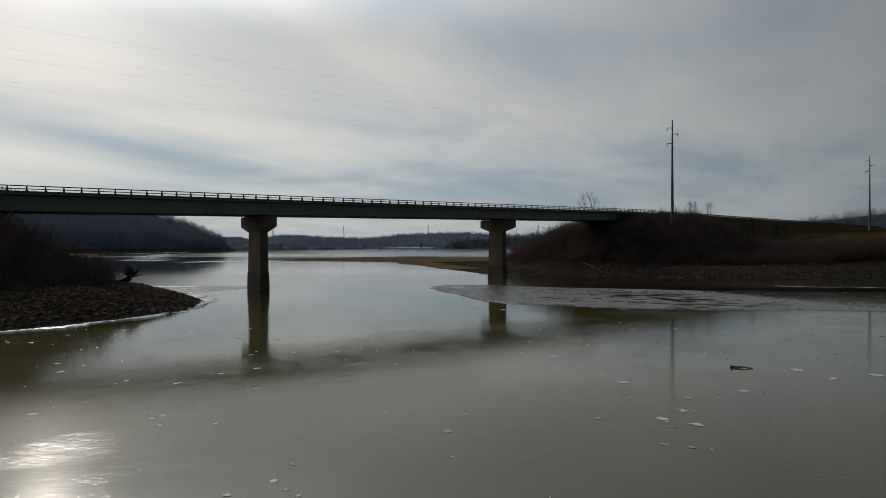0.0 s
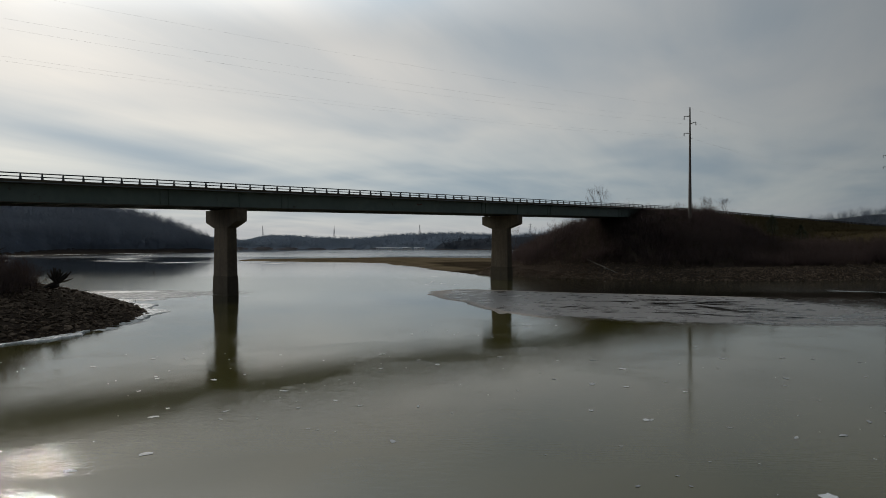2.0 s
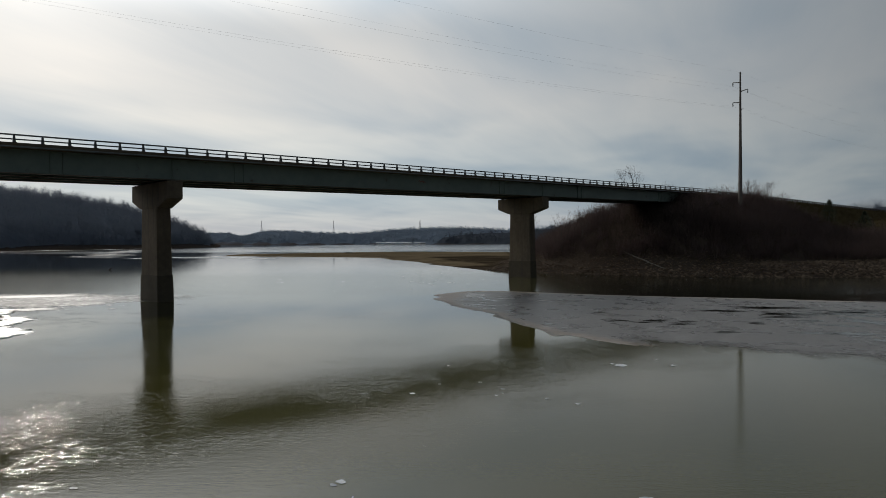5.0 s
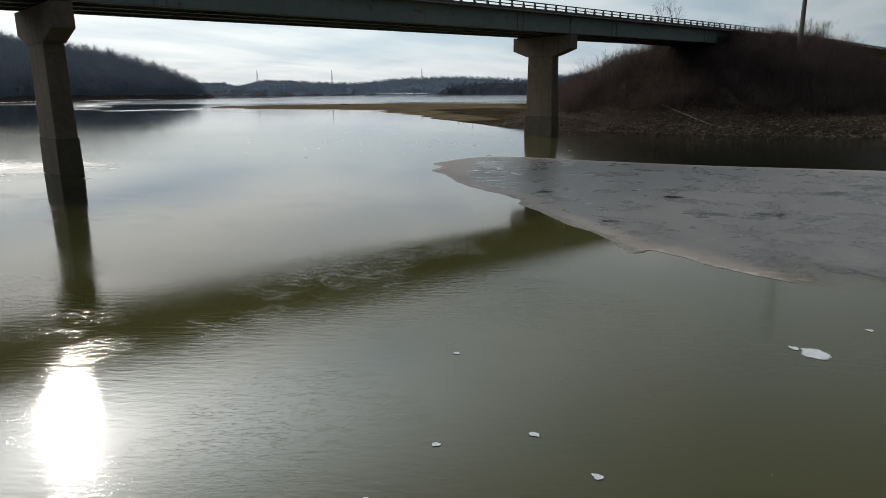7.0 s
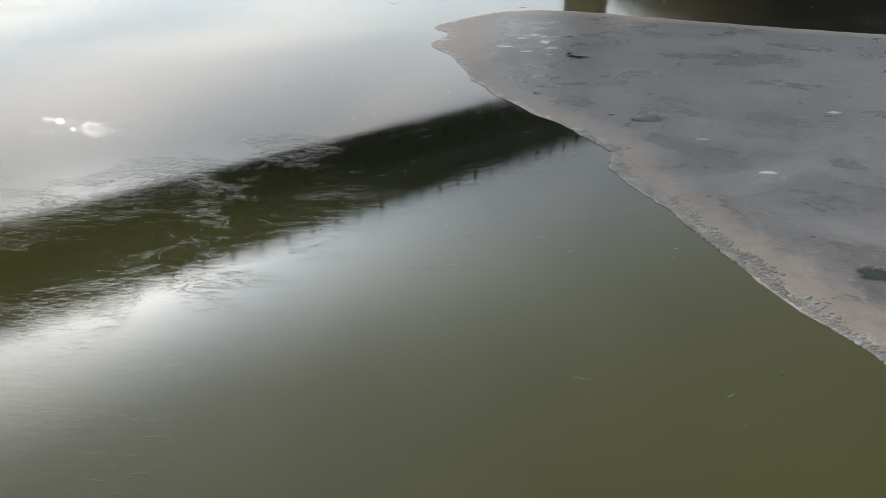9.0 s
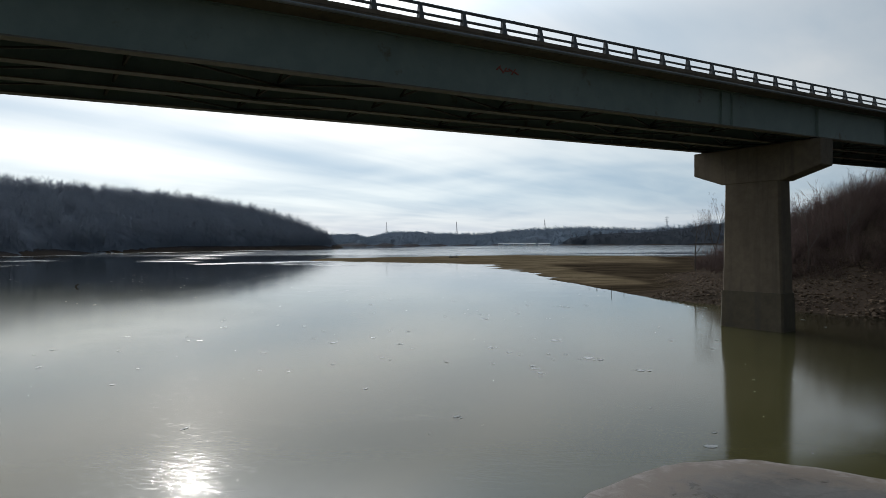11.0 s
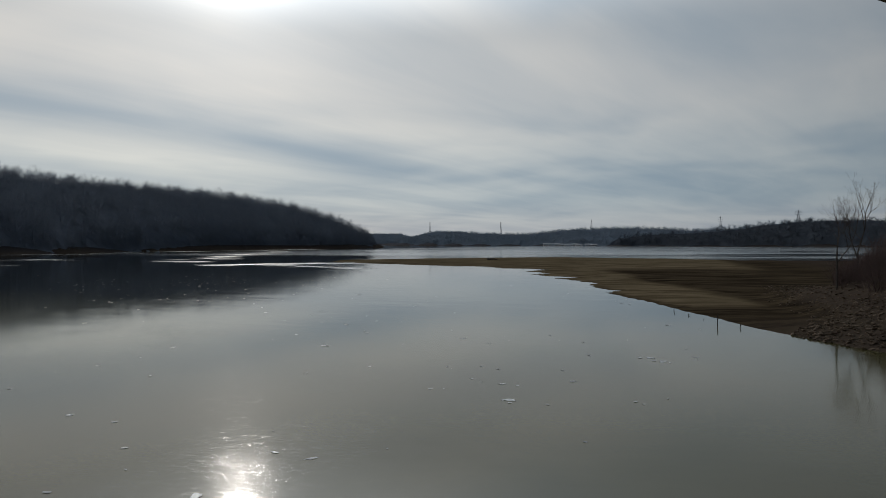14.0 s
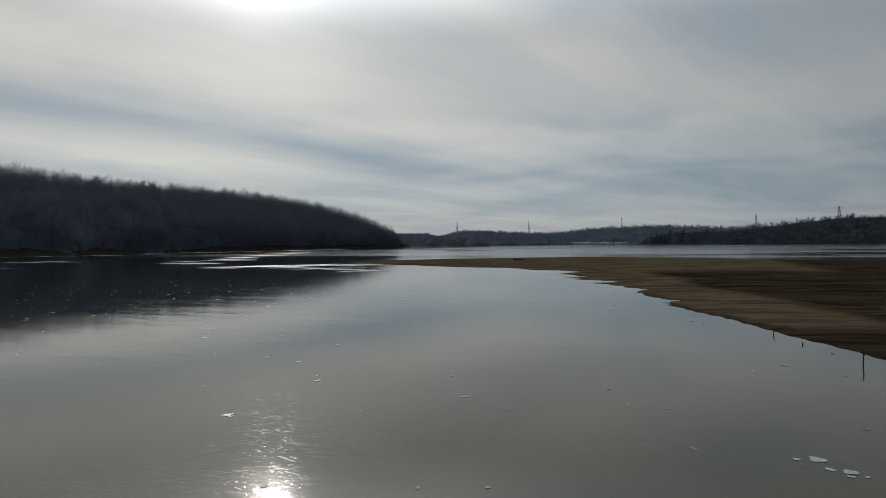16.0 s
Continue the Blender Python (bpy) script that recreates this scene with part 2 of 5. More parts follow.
RED_PAINT = material("faded_red_paint", (0.34, 0.07, 0.06), (0.42, 0.12, 0.10), 0.7, 3.0, 0.5, 0.0)
TOWER_STEEL = material("pylon_steel", (0.20, 0.21, 0.23), (0.26, 0.27, 0.29), 0.6, 1.0, 0.1, 0.0, metal=0.3)


def ice_material(name, low, high, rough_lo, rough_hi, scale, relief, fleck=0.0, spec=0.5, milky=None, rim=None, lacy=False, melt=False, veil=0.0, ior=1.33, cut_at=(0.25, 0.75)):
    m = bpy.data.materials.new(name)
    m.use_nodes = True
    n, link = nodes_of(m.node_tree)
    geo = n("ShaderNodeNewGeometry")

    def noise_of(sc, detail, stretch=(1, 1, 1), rot=0.0, distort=0.0):
        mp = n("ShaderNodeMapping")
        mp.inputs["Scale"].default_value = stretch
        mp.inputs["Rotation"].default_value = (0, 0, rot)
        link(geo.outputs["Position"], mp.inputs[0])
        t = n("ShaderNodeTexNoise", Scale=sc, Detail=detail, Roughness=0.6, Distortion=distort)
        link(mp.outputs[0], t.inputs["Vector"])
        return t.outputs["Fac"]
    big = noise_of(scale, 5.0, distort=0.6)
    small = noise_of(scale * 130, 6.0, (0.28, 1.0, 1), radians(-4))
    needles = noise_of(scale * 230, 4.0, (0.3, 1.0, 1), radians(-18), 2.0)
    feather = ramp(n, link, noise_of(scale * 90, 5.0, (0.5, 1.0, 1), radians(20), 1.5), 0.48, 0.7)
    col = mixed(n, link, ramp(n, link, big, 0.35, 0.68), low, high)
    cloudy = ramp(n, link, big, 0.3, 0.7)
    if milky:
        sx = n("ShaderNodeSeparateXYZ")
        link(geo.outputs["Position"], sx.inputs[0])
        yy = maths(n, link, "ADD", sx.outputs[1], maths(n, link, "MULTIPLY", maths(n, link, "SUBTRACT", big, 0.5), 26.0))
        jittered_y = maths(n, link, "ADD", sx.outputs[1], maths(n, link, "MULTIPLY", maths(n, link, "SUBTRACT", big, 0.5), 7.0))
        old = maths(n, link, "MAXIMUM", maths(n, link, "SUBTRACT", 1.0, ramp(n, link, jittered_y, 89, 95)), maths(n, link, "MULTIPLY", maths(n, link, "MULTIPLY", ramp(n, link, yy, 99, 112), maths(n, link, "SUBTRACT", 1.0, ramp(n, link, sx.outputs[0], 6, 20))), maths(n, link, "SUBTRACT", 1.0, ramp(n, link, yy, 158, 195))))
        # base colour is paler at low and at high y
        pale_zone = maths(n, link, "MAXIMUM", maths(n, link, "SUBTRACT", 1.0, ramp(n, link, yy, 40, 66)), ramp(n, link, yy, 99, 111))
        pale = mixed(n, link, cloudy, milky[2], milky[3])
        col = mixed(n, link, old, col, mixed(n, link, pale_zone, mixed(n, link, cloudy, milky[0], milky[1]), pale))
        cloudy = maths(n, link, "MULTIPLY", maths(n, link, "ADD", cloudy, 0.6), old, True)
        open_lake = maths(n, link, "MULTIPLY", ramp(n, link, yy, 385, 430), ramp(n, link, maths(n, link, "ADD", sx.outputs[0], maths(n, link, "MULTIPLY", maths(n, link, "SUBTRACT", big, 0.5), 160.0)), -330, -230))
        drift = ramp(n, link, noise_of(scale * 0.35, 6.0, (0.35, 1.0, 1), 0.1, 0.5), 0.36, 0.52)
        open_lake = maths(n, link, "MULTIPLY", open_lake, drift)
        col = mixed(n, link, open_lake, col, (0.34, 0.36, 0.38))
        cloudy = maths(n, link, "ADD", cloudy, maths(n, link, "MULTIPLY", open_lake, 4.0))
        ripple = maths(n, link, "MULTIPLY", noise_of(scale * 5, 6.0, (0.22, 1.0, 1), radians(8)), ramp(n, link, yy, 140, 195))
    if fleck:
        spots = ramp(n, link, noise_of(scale * 9, 8.0, distort=0.8), 0.54, 0.70)
        col = mixed(n, link, maths(n, link, "MULTIPLY", spots, fleck), col, (0.55, 0.54, 0.50))
    if melt:
        thaw = n("ShaderNodeAttribute")
        thaw.attribute_name = "melt"
        lost = maths(n, link, "ADD", thaw.outputs["Fac"], maths(n, link, "MULTIPLY", maths(n, link, "SUBTRACT", noise_of(scale * 2, 8.0, distort=0.8), 0.5), 0.9))
    if rim or lacy:
        at = n("ShaderNodeAttribute")
        at.attribute_name = "rim"
        ragged = maths(n, link, "ADD", at.outputs["Fac"], maths(n, link, "MULTIPLY", maths(n, link, "SUBTRACT", noise_of(scale * 6, 8.0, distort=0.8), 0.5), 1.3 if lacy else 0.9))
    if rim:
        # faint tide marks where melt water stood
        tide = maths(n, link, "ABSOLUTE", maths(n, link, "SUBTRACT", maths(n, link, "FRACT", maths(n, link, "MULTIPLY", noise_of(scale * 0.55, 5.0, distort=1.2), 5.0)), 0.5))
        col = mixed(n, link, maths(n, link, "MULTIPLY", maths(n, link, "SUBTRACT", 1.0, ramp(n, link, tide, 0.0, 0.09)), 0.3), col, (0.09, 0.082, 0.07))
        col = mixed(n, link, maths(n, link, "MULTIPLY", ramp(n, link, ragged, 0.25, 0.8), 0.8), col, rim[0])
        col = mixed(n, link, maths(n, link, "MULTIPLY", ramp(n, link, ragged, 0.85, 1.15), 0.8), col, rim[1])
        cloudy = maths(n, link, "MAXIMUM", cloudy, ramp(n, link, ragged, 0.3, 0.8))
    p = n("ShaderNodeBsdfPrincipled", IOR=ior)
    p.inputs["Specular IOR Level"].default_value = spec
    link(col, p.inputs["Base Color"])
    r = maths(n, link, "ADD", maths(n, link, "MULTIPLY", cloudy, rough_hi - rough_lo), rough_lo)
    if milky:
        r = maths(n, link, "ADD", r, maths(n, link, "MULTIPLY", feather, maths(n, link, "MULTIPLY", maths(n, link, "MAXIMUM", ramp(n, link, sx.outputs[1], 84, 93), maths(n, link, "MULTIPLY", maths(n, link, "SUBTRACT", 1.0, ramp(n, link, yy, 18, 46)), 1.0)), maths(n, link, "ADD", maths(n, link, "MULTIPLY", old, 0.08), 0.05))))
        # a frosted skin past the bridge and by the near shore
        dull = maths(n, link, "MULTIPLY", ramp(n, link, sx.outputs[1], 107, 117), maths(n, link, "SUBTRACT", 1.0, ramp(n, link, sx.outputs[1], 145, 185)))
        r = maths(n, link, "MAXIMUM", r, maths(n, link, "MULTIPLY", dull, 0.1))
        r = maths(n, link, "MAXIMUM", r, maths(n, link, "MULTIPLY", maths(n, link, "SUBTRACT", 1.0, ramp(n, link, sx.outputs[1], 30, 46)), 0.13))
    patchy = ramp(n, link, noise_of(scale * 3, 3.0, distort=0.5), 0.42, 0.62)
    hgt = maths(n, link, "ADD", maths(n, link, "MULTIPLY", small, 0.7), maths(n, link, "MULTIPLY", maths(n, link, "MULTIPLY", ramp(n, link, needles, 0.50, 0.80), 0.45), patchy))
    if milky:
        hgt = maths(n, link, "MULTIPLY", hgt, maths(n, link, "ADD", maths(n, link, "MULTIPLY", maths(n, link, "SUBTRACT", 1.0, ramp(n, link, sx.outputs[1], 78, 88)), 1.35), 0.4))
        hgt = maths(n, link, "MULTIPLY", hgt, maths(n, link, "ADD", 1.0, maths(n, link, "MULTIPLY", dull, 1.2)))
        hgt = maths(n, link, "ADD", hgt, maths(n, link, "MULTIPLY", ripple, 11.0))
        # broken and refrozen flakes, placed where the camera sees the bridge's reflection
        flake = ramp(n, link, noise_of(scale * 130, 3.0, (0.3, 1.0, 1), radians(-22), 3.2), 0.50, 0.60)
        zone = maths(n, link, "MULTIPLY", ramp(n, link, sx.outputs[1], 85, 89), maths(n, link, "SUBTRACT", 1.0, ramp(n, link, sx.outputs[1], 96, 99)))
        zone = maths(n, link, "MULTIPLY", zone, maths(n, link, "SUBTRACT", 1.0, ramp(n, link, sx.outputs[0], -4.0, 2.0)))
        clump = ramp(n, link, noise_of(scale * 14, 4.0, (0.6, 1.0, 1), 0.3, 1.0), 0.5, 0.62)
        hgt = maths(n, link, "ADD", hgt, maths(n, link, "MULTIPLY", maths(n, link, "MULTIPLY", flake, clump), maths(n, link, "MULTIPLY", zone, 0.36)))
    if milky:
        r = maths(n, link, "MAXIMUM", r, maths(n, link, "MULTIPLY", ramp(n, link, maths(n, link, "ADD", sx.outputs[1], maths(n, link, "MULTIPLY", sx.outputs[0], 0.45)), 93, 99), maths(n, link, "MULTIPLY", maths(n, link, "SUBTRACT", 1.0, ramp(n, link, sx.outputs[1], 110, 128)), 0.04)))
    link(r, p.inputs["Roughness"])
    bp = n("ShaderNodeBump", Strength=relief, Distance=0.02)
    link(hgt, bp.inputs["Height"])
    link(bp.outputs[0], p.inputs["Normal"])
    o = n("ShaderNodeOutputMaterial")
    if lacy or melt:
        clear = n("ShaderNodeBsdfTransparent")
        cut = n("ShaderNodeMixShader")
        link(ramp(n, link, lost, 0.45, 0.95) if melt else maths(n, link, "MAXIMUM", ramp(n, link, ragged, *cut_at), veil), cut.inputs[0])
        link(p.outputs[0], cut.inputs[1])
        link(clear.outputs[0], cut.inputs[2])
        link(cut.outputs[0], o.inputs[0])
    else:
        link(p.outputs[0], o.inputs[0])
    return m


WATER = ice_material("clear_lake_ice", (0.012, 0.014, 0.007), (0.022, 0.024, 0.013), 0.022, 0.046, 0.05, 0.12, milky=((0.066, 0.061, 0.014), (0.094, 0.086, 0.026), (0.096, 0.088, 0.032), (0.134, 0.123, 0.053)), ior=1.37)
GREY_ICE = ice_material("grey_snow_ice", (0.155, 0.14, 0.13), (0.26, 0.24, 0.224), 0.22, 0.42, 0.38, 0.5, fleck=0.18, spec=0.3, rim=((0.40, 0.318, 0.255), (0.64, 0.57, 0.54)), melt=True)
FROST = ice_material("lacy_frost_ice", (0.45, 0.46, 0.465), (0.70, 0.71, 0.715), 0.3, 0.5, 0.5, 0.6, fleck=0.3, lacy=True)
FROST_VEIL = ice_material("thin_frost_veil", (0.32, 0.33, 0.335), (0.55, 0.56, 0.565), 0.3, 0.5, 0.3, 0.7, fleck=0.4, lacy=True, veil=0.55)
# rough ice whose near-white base colour stands in for sun glare
GLARE_ICE = ice_material("wind_rough_glare_ice", (0.55, 0.56, 0.57), (0.75, 0.76, 0.77), 0.2, 0.35, 0.06, 0.9, fleck=0.3, lacy=True)
BRIGHT_ICE = ice_material("bright_shore_ice", (0.84, 0.84, 0.82), (0.95, 0.95, 0.93), 0.2, 0.32, 1.6, 0.35, spec=1.0)
CHIP_ICE = ice_material("chip_frost", (0.78, 0.79, 0.79), (0.92, 0.92, 0.92), 0.3, 0.45, 3.0, 0.15, fleck=0.1, lacy=True, cut_at=(0.75, 1.1))
WHITE_ICE = ice_material("white_frost_ice", (0.42, 0.43, 0.435), (0.6, 0.61, 0.615), 0.35, 0.55, 0.5, 0.6, fleck=0.4)
CRUST_ICE = ice_material("crumbly_crust", (0.30, 0.265, 0.225), (0.50, 0.47, 0.43), 0.5, 0.8, 1.6, 1.0, fleck=0.5, spec=0.3)
NEEDLE_ICE = ice_material("needle_ice", (0.12, 0.125, 0.12), (0.34, 0.345, 0.34), 0.08, 0.2, 3.0, 0.4, ior=1.5)
POOL = ice_material("dark_melt_pool", (0.012, 0.014, 0.008), (0.02, 0.022, 0.014), 0.05, 0.10, 0.5, 0.1, lacy=True)


# ---------------------------------------------------------------- mesh helpers
def part(name, bm, mat, parent=None, label="", smooth=False, bevel=0.0):
    if bevel:
        bmesh.ops.bevel(bm, geom=bm.edges[:], offset=bevel, segments=1, affect="EDGES")
    me = bpy.data.meshes.new(name)
    bmesh.ops.recalc_face_normals(bm, faces=bm.faces[:])
    bm.to_mesh(me)
    bm.free()
    return dress(name, me, mat, parent, label, smooth)


def dress(name, me, mat, parent=None, label="", smooth=False):
    if mat:
        me.materials.append(mat)
    if smooth:
        me.shade_smooth()
    ob = new(name, me)
    if parent:
        ob.parent = parent
    return tagged(ob, label) if label else ob


def cloth(name, verts, faces, mat, parent=None, smooth=False):
    me = bpy.data.meshes.new(name)
    me.from_pydata([tuple(map(float, v)) for v in verts], [], faces)
    me.update()
    return dress(name, me, mat, parent, "", smooth)


def solid(bm, pts, faces):
    vs = [bm.verts.new(p) for p in pts]
    for f in faces:
        bm.faces.new([vs[i] for i in f])
    return vs


BOX = [(0, 3, 2, 1), (4, 5, 6, 7), (0, 1, 5, 4), (1, 2, 6, 5), (2, 3, 7, 6), (3, 0, 4, 7)]


def box(bm, x0, x1, y0, y1, z0, z1, rise=0.0):
    """A box; rise: how much it climbs per metre of x."""
    return solid(bm, [(x, y, z + rise * x) for z in (z0, z1) for x, y in ((x0, y0), (x1, y0), (x1, y1), (x0, y1))], BOX)


def prism(bm, outline, a, b, axis="x"):
    """An outline of (u, v) pushed from a to b along an axis."""
    k = len(outline)
    put = {"x": lambda w, u, v: (w, u, v), "y": lambda w, u, v: (u, w, v), "z": lambda w, u, v: (u, v, w)}[axis]
    vs = [bm.verts.new(put(w, u, v)) for w in (a, b) for u, v in outline]
    bm.faces.new(vs[:k][::-1])
    bm.faces.new(vs[k:])
    for i in range(k):
        j = (i + 1) % k
        bm.faces.new((vs[i], vs[j], vs[k + j], vs[k + i]))


def limb(verts, faces, a, b, ra, rb, sides=4):
    """A tapered stick from a to b, added to plain lists."""
    a, b = Vector(a), Vector(b)
    w = (b - a).normalized()
    u = w.orthogonal().normalized()
    v = w.cross(u)
    k = len(verts)
    for p, r in ((a, ra), (b, rb)):
        for i in range(sides):
            t = 2 * math.pi * i / sides
            verts.append(p + (u * math.cos(t) + v * math.sin(t)) * r)
    for i in range(sides):
        j = (i + 1) % sides
        faces.append((k + i, k + j, k + sides + j, k + sides + i))
    faces.append(tuple(k + i for i in range(sides))[::-1])
    faces.append(tuple(k + sides + i for i in range(sides)))


def empty(name, m, label, category, group=""):
    e = new(name)
    e.empty_display_size = 0.5
    e.matrix_world = m
    return tagged(e, label, category, group)


# ---------------------------------------------------------------- the plan
P1 = Vector((-26.7, 107.2, 0))
AXIS = radians(47.1)
ALONG = Vector((math.cos(AXIS), math.sin(AXIS), 0))
SIDE = Vector((math.sin(AXIS), -math.cos(AXIS), 0))
GRADE = 0.0168
S_START, S_PIER, S_END = -54.0, 55.8, 106.0
GIRDER_FOOT, DECK_FOOT = 11.42, 13.28


def at_bridge(s, side=0.0, z=0.0):
    return P1 + ALONG * s + SIDE * side + Vector((0, 0, z))


LAND = [(400, 120), (150, 150), (98, 156), (75, 147), (60, 143.5), (50, 144), (41, 146.3), (33, 149.5), (26, 153), (20, 158), (15.4, 161.4), (9.2, 167.8),
        (3.9, 177), (-0.4, 186.3), (-3, 196), (-8, 210), (-13, 226), (-20, 250), (-28, 278), (-44, 289), (-70, 303), (-101, 318), (-107, 331),
        (-104, 345), (-81, 374), (-41, 399), (1, 386), (27, 366), (52, 370), (90, 385), (180, 400), (330, 480), (450, 700), (420, 1000),
        (248, 1229), (105, 1313), (-80, 1424), (-250, 1660), (-370, 1741), (-765, 2035), (-850, 2300), (-1150, 2950), (-2500, 3100), (-6000, 3100),
        (-6000, 6000), (6000, 6000), (6000, 100)]
HILL = [(-441, 1152), (-418, 1000), (-413, 870), (-417, 690), (-408, 560), (-376, 418), (-335, 300), (-300, 240), (-600, 100), (-6000, 100),
        (-6000, 1700), (-900, 1500), (-600, 1290)]
SPIT = [(-45, 40), (-29, 54.3), (-26.4, 58.7), (-24.2, 63.6), (-22.9, 69.8), (-23.4, 77), (-26, 84), (-31.5, 92), (-41, 101), (-58, 112), (-90, 122),
        (-200, 180), (-300, 240), (-600, 100), (-6000, 100), (-6000, -100), (-300, -60), (-120, -10), (-70, 20)]
SOUTH = [(-6000, -100), (-300, -60), (-160, -160), (100, -220), (300, -100), (400, 120), (6000, 100), (6000, -6000), (-6000, -6000)]


def inland(x, y, ring):
    """Signed distance to a shoreline, positive on land."""
    x, y = np.asarray(x, float), np.asarray(y, float)
    best = np.full(x.shape, 1e12)
    inside = np.zeros(x.shape, bool)
    for (ax, ay), (bx, by) in zip(ring, ring[1:] + ring[:1]):
        dx, dy = bx - ax, by - ay
        t = np.clip(((x - ax) * dx + (y - ay) * dy) / (dx * dx + dy * dy), 0, 1)
        best = np.minimum(best, (x - ax - t * dx) ** 2 + (y - ay - t * dy) ** 2)
        if ay != by:
            inside ^= ((ay > y) != (by > y)) & (x < (bx - ax) * (y - ay) / (by - ay) + ax)
    return np.where(inside, 1, -1) * np.sqrt(best)


def step(a, b, x):
    t = np.clip((x - a) / (b - a), 0, 1)
    return t * t * (3 - 2 * t)


def waves(x, y, k):
    """A smooth uneven field between about -1 and 1."""
    return (np.sin(x / k + 1.3 * np.sin(y / k * 0.7)) + np.sin(y / k * 1.3 + 2.1 * np.sin(x / k * 0.43 + 1)) + np.sin((x + y) / k * 0.37 + 2)) / 3


def road_top(s):
    return DECK_FOOT + 0.3 + GRADE * np.minimum(s, S_END + 20)


def embankment(x, y):
    s = (x - P1.x) * ALONG.x + (y - P1.y) * ALONG.y
    q = (x - P1.x) * SIDE.x + (y - P1.y) * SIDE.y
    right = np.hypot(np.minimum(s - S_END, 0), q)
    left = np.hypot(np.maximum(s - S_START, 0), q)
    up_r = road_top(np.maximum(s, S_END)) - np.maximum(right - 6.2, 0) * 0.5
    up_l = road_top(np.minimum(s, S_START)) - np.maximum(left - 6.2, 0) * 0.62
    return np.maximum(up_r, up_l) - 0.35


CREST = [(-30, 46), (-21.5, 46), (-20.6, 28), (-18.8, 39), (-14.6, 27), (-10.5, 21), (-7.1, 32), (-3.2, 33), (-0.3, 28), (3.3, 22), (6.5, 26), (8.6, 32), (10.8, 37), (15, 38), (18, 30), (22, 20), (40, 22)]


def crest(x, y):
    """How high the far hills rise, by bearing from the bridge, to fit the camera's view."""
    a = np.degrees(np.arctan2(x, np.maximum(y - 140, 1)))
    return np.interp(a, [c[0] for c in CREST], [c[1] for c in CREST])


def height(x, y):
    x, y = np.asarray(x, float), np.asarray(y, float)
    da, db, dc, dd = (inland(x, y, r) for r in (LAND, HILL, SPIT, SOUTH))
    da = da + 1.2 * waves(x, y, 7.0) * step(170, 190, y) * step(60, 40, x) + (2.2 * waves(x, y * 3, 9.0) + 3.2 * waves(x * 0.8, y * 5, 4.3) * step(225, 240, y) + 1.2 * waves(x * 1.2, y * 6, 2.6)) * step(195, 215, y) * step(10, -5, x) * step(500, 400, y)
    db, dc = db + 3 * waves(x, y, 21.0), dc + 0.5 * waves(x, y, 4.0)
    wet = -np.minimum(2.5, 0.16 * -np.maximum(np.maximum(da, db), np.maximum(dc, dd)))
    pa, pb, pc, pd = (np.maximum(v, 0) for v in (da, db, dc, dd))
    bank = 0.75 * (1 - np.exp(-pa / 16)) + 2.2 * np.maximum(step(185, 165, y), step(214, 190, y) * step(7, 15, x)) * (1 - np.exp(-pa / 6))
    bank = bank + 12 * (1 - np.exp(-pa / 45)) * step(60, 115, x) * step(900, 500, y)
    bank = bank + (crest(x, y) + 2 * waves(x, y, 60)) * (1 - np.exp(-pa / 75)) * step(700, 1100, y)
    bank = bank + 30 * np.exp(-((x - 650) ** 2 + (y - 1050) ** 2) / 190 ** 2)
    hill = 0.8 * (1 - np.exp(-pb / 4)) + (74 + 5 * waves(x, y, 130)) * (1 - np.exp(-pb / 105))
    spit = 2.9 * (1 - np.exp(-pc / 8)) + 10 * (1 - np.exp(-pc / 160))
    south = 20 * (1 - np.exp(-pd / 120))
    dry = np.maximum(np.maximum(bank * (da > 0), hill * (db > 0)), np.maximum(spit * (dc > 0), south * (dd > 0)))
    dry = dry + 0.12 * waves(x, y, 2.3) * np.minimum(1, np.maximum(np.maximum(da, dc), 0) / 3)
    land = np.maximum(np.maximum(da, db), np.maximum(dc, dd)) > 0
    base = np.where(land, dry, wet)
    return np.where(np.maximum(da, dc) > -3, np.maximum(base, embankment(x, y)), base)


def lines(lo, fine, hi, growth, end_lo, end_hi):
    """Grid lines: fine steps between lo and hi, growing outwards."""
    out = list(fine)
    step_w = fine[1] - fine[0]
    v = fine[0]
    left = []
    while v > end_lo:
        step_w *= growth
        v -= step_w
        left.append(v)
    step_w = fine[-1] - fine[-2]
    v = fine[-1]
    while v < end_hi:
        step_w *= growth
        v += step_w
        out.append(v)
    return np.array(left[::-1] + out)


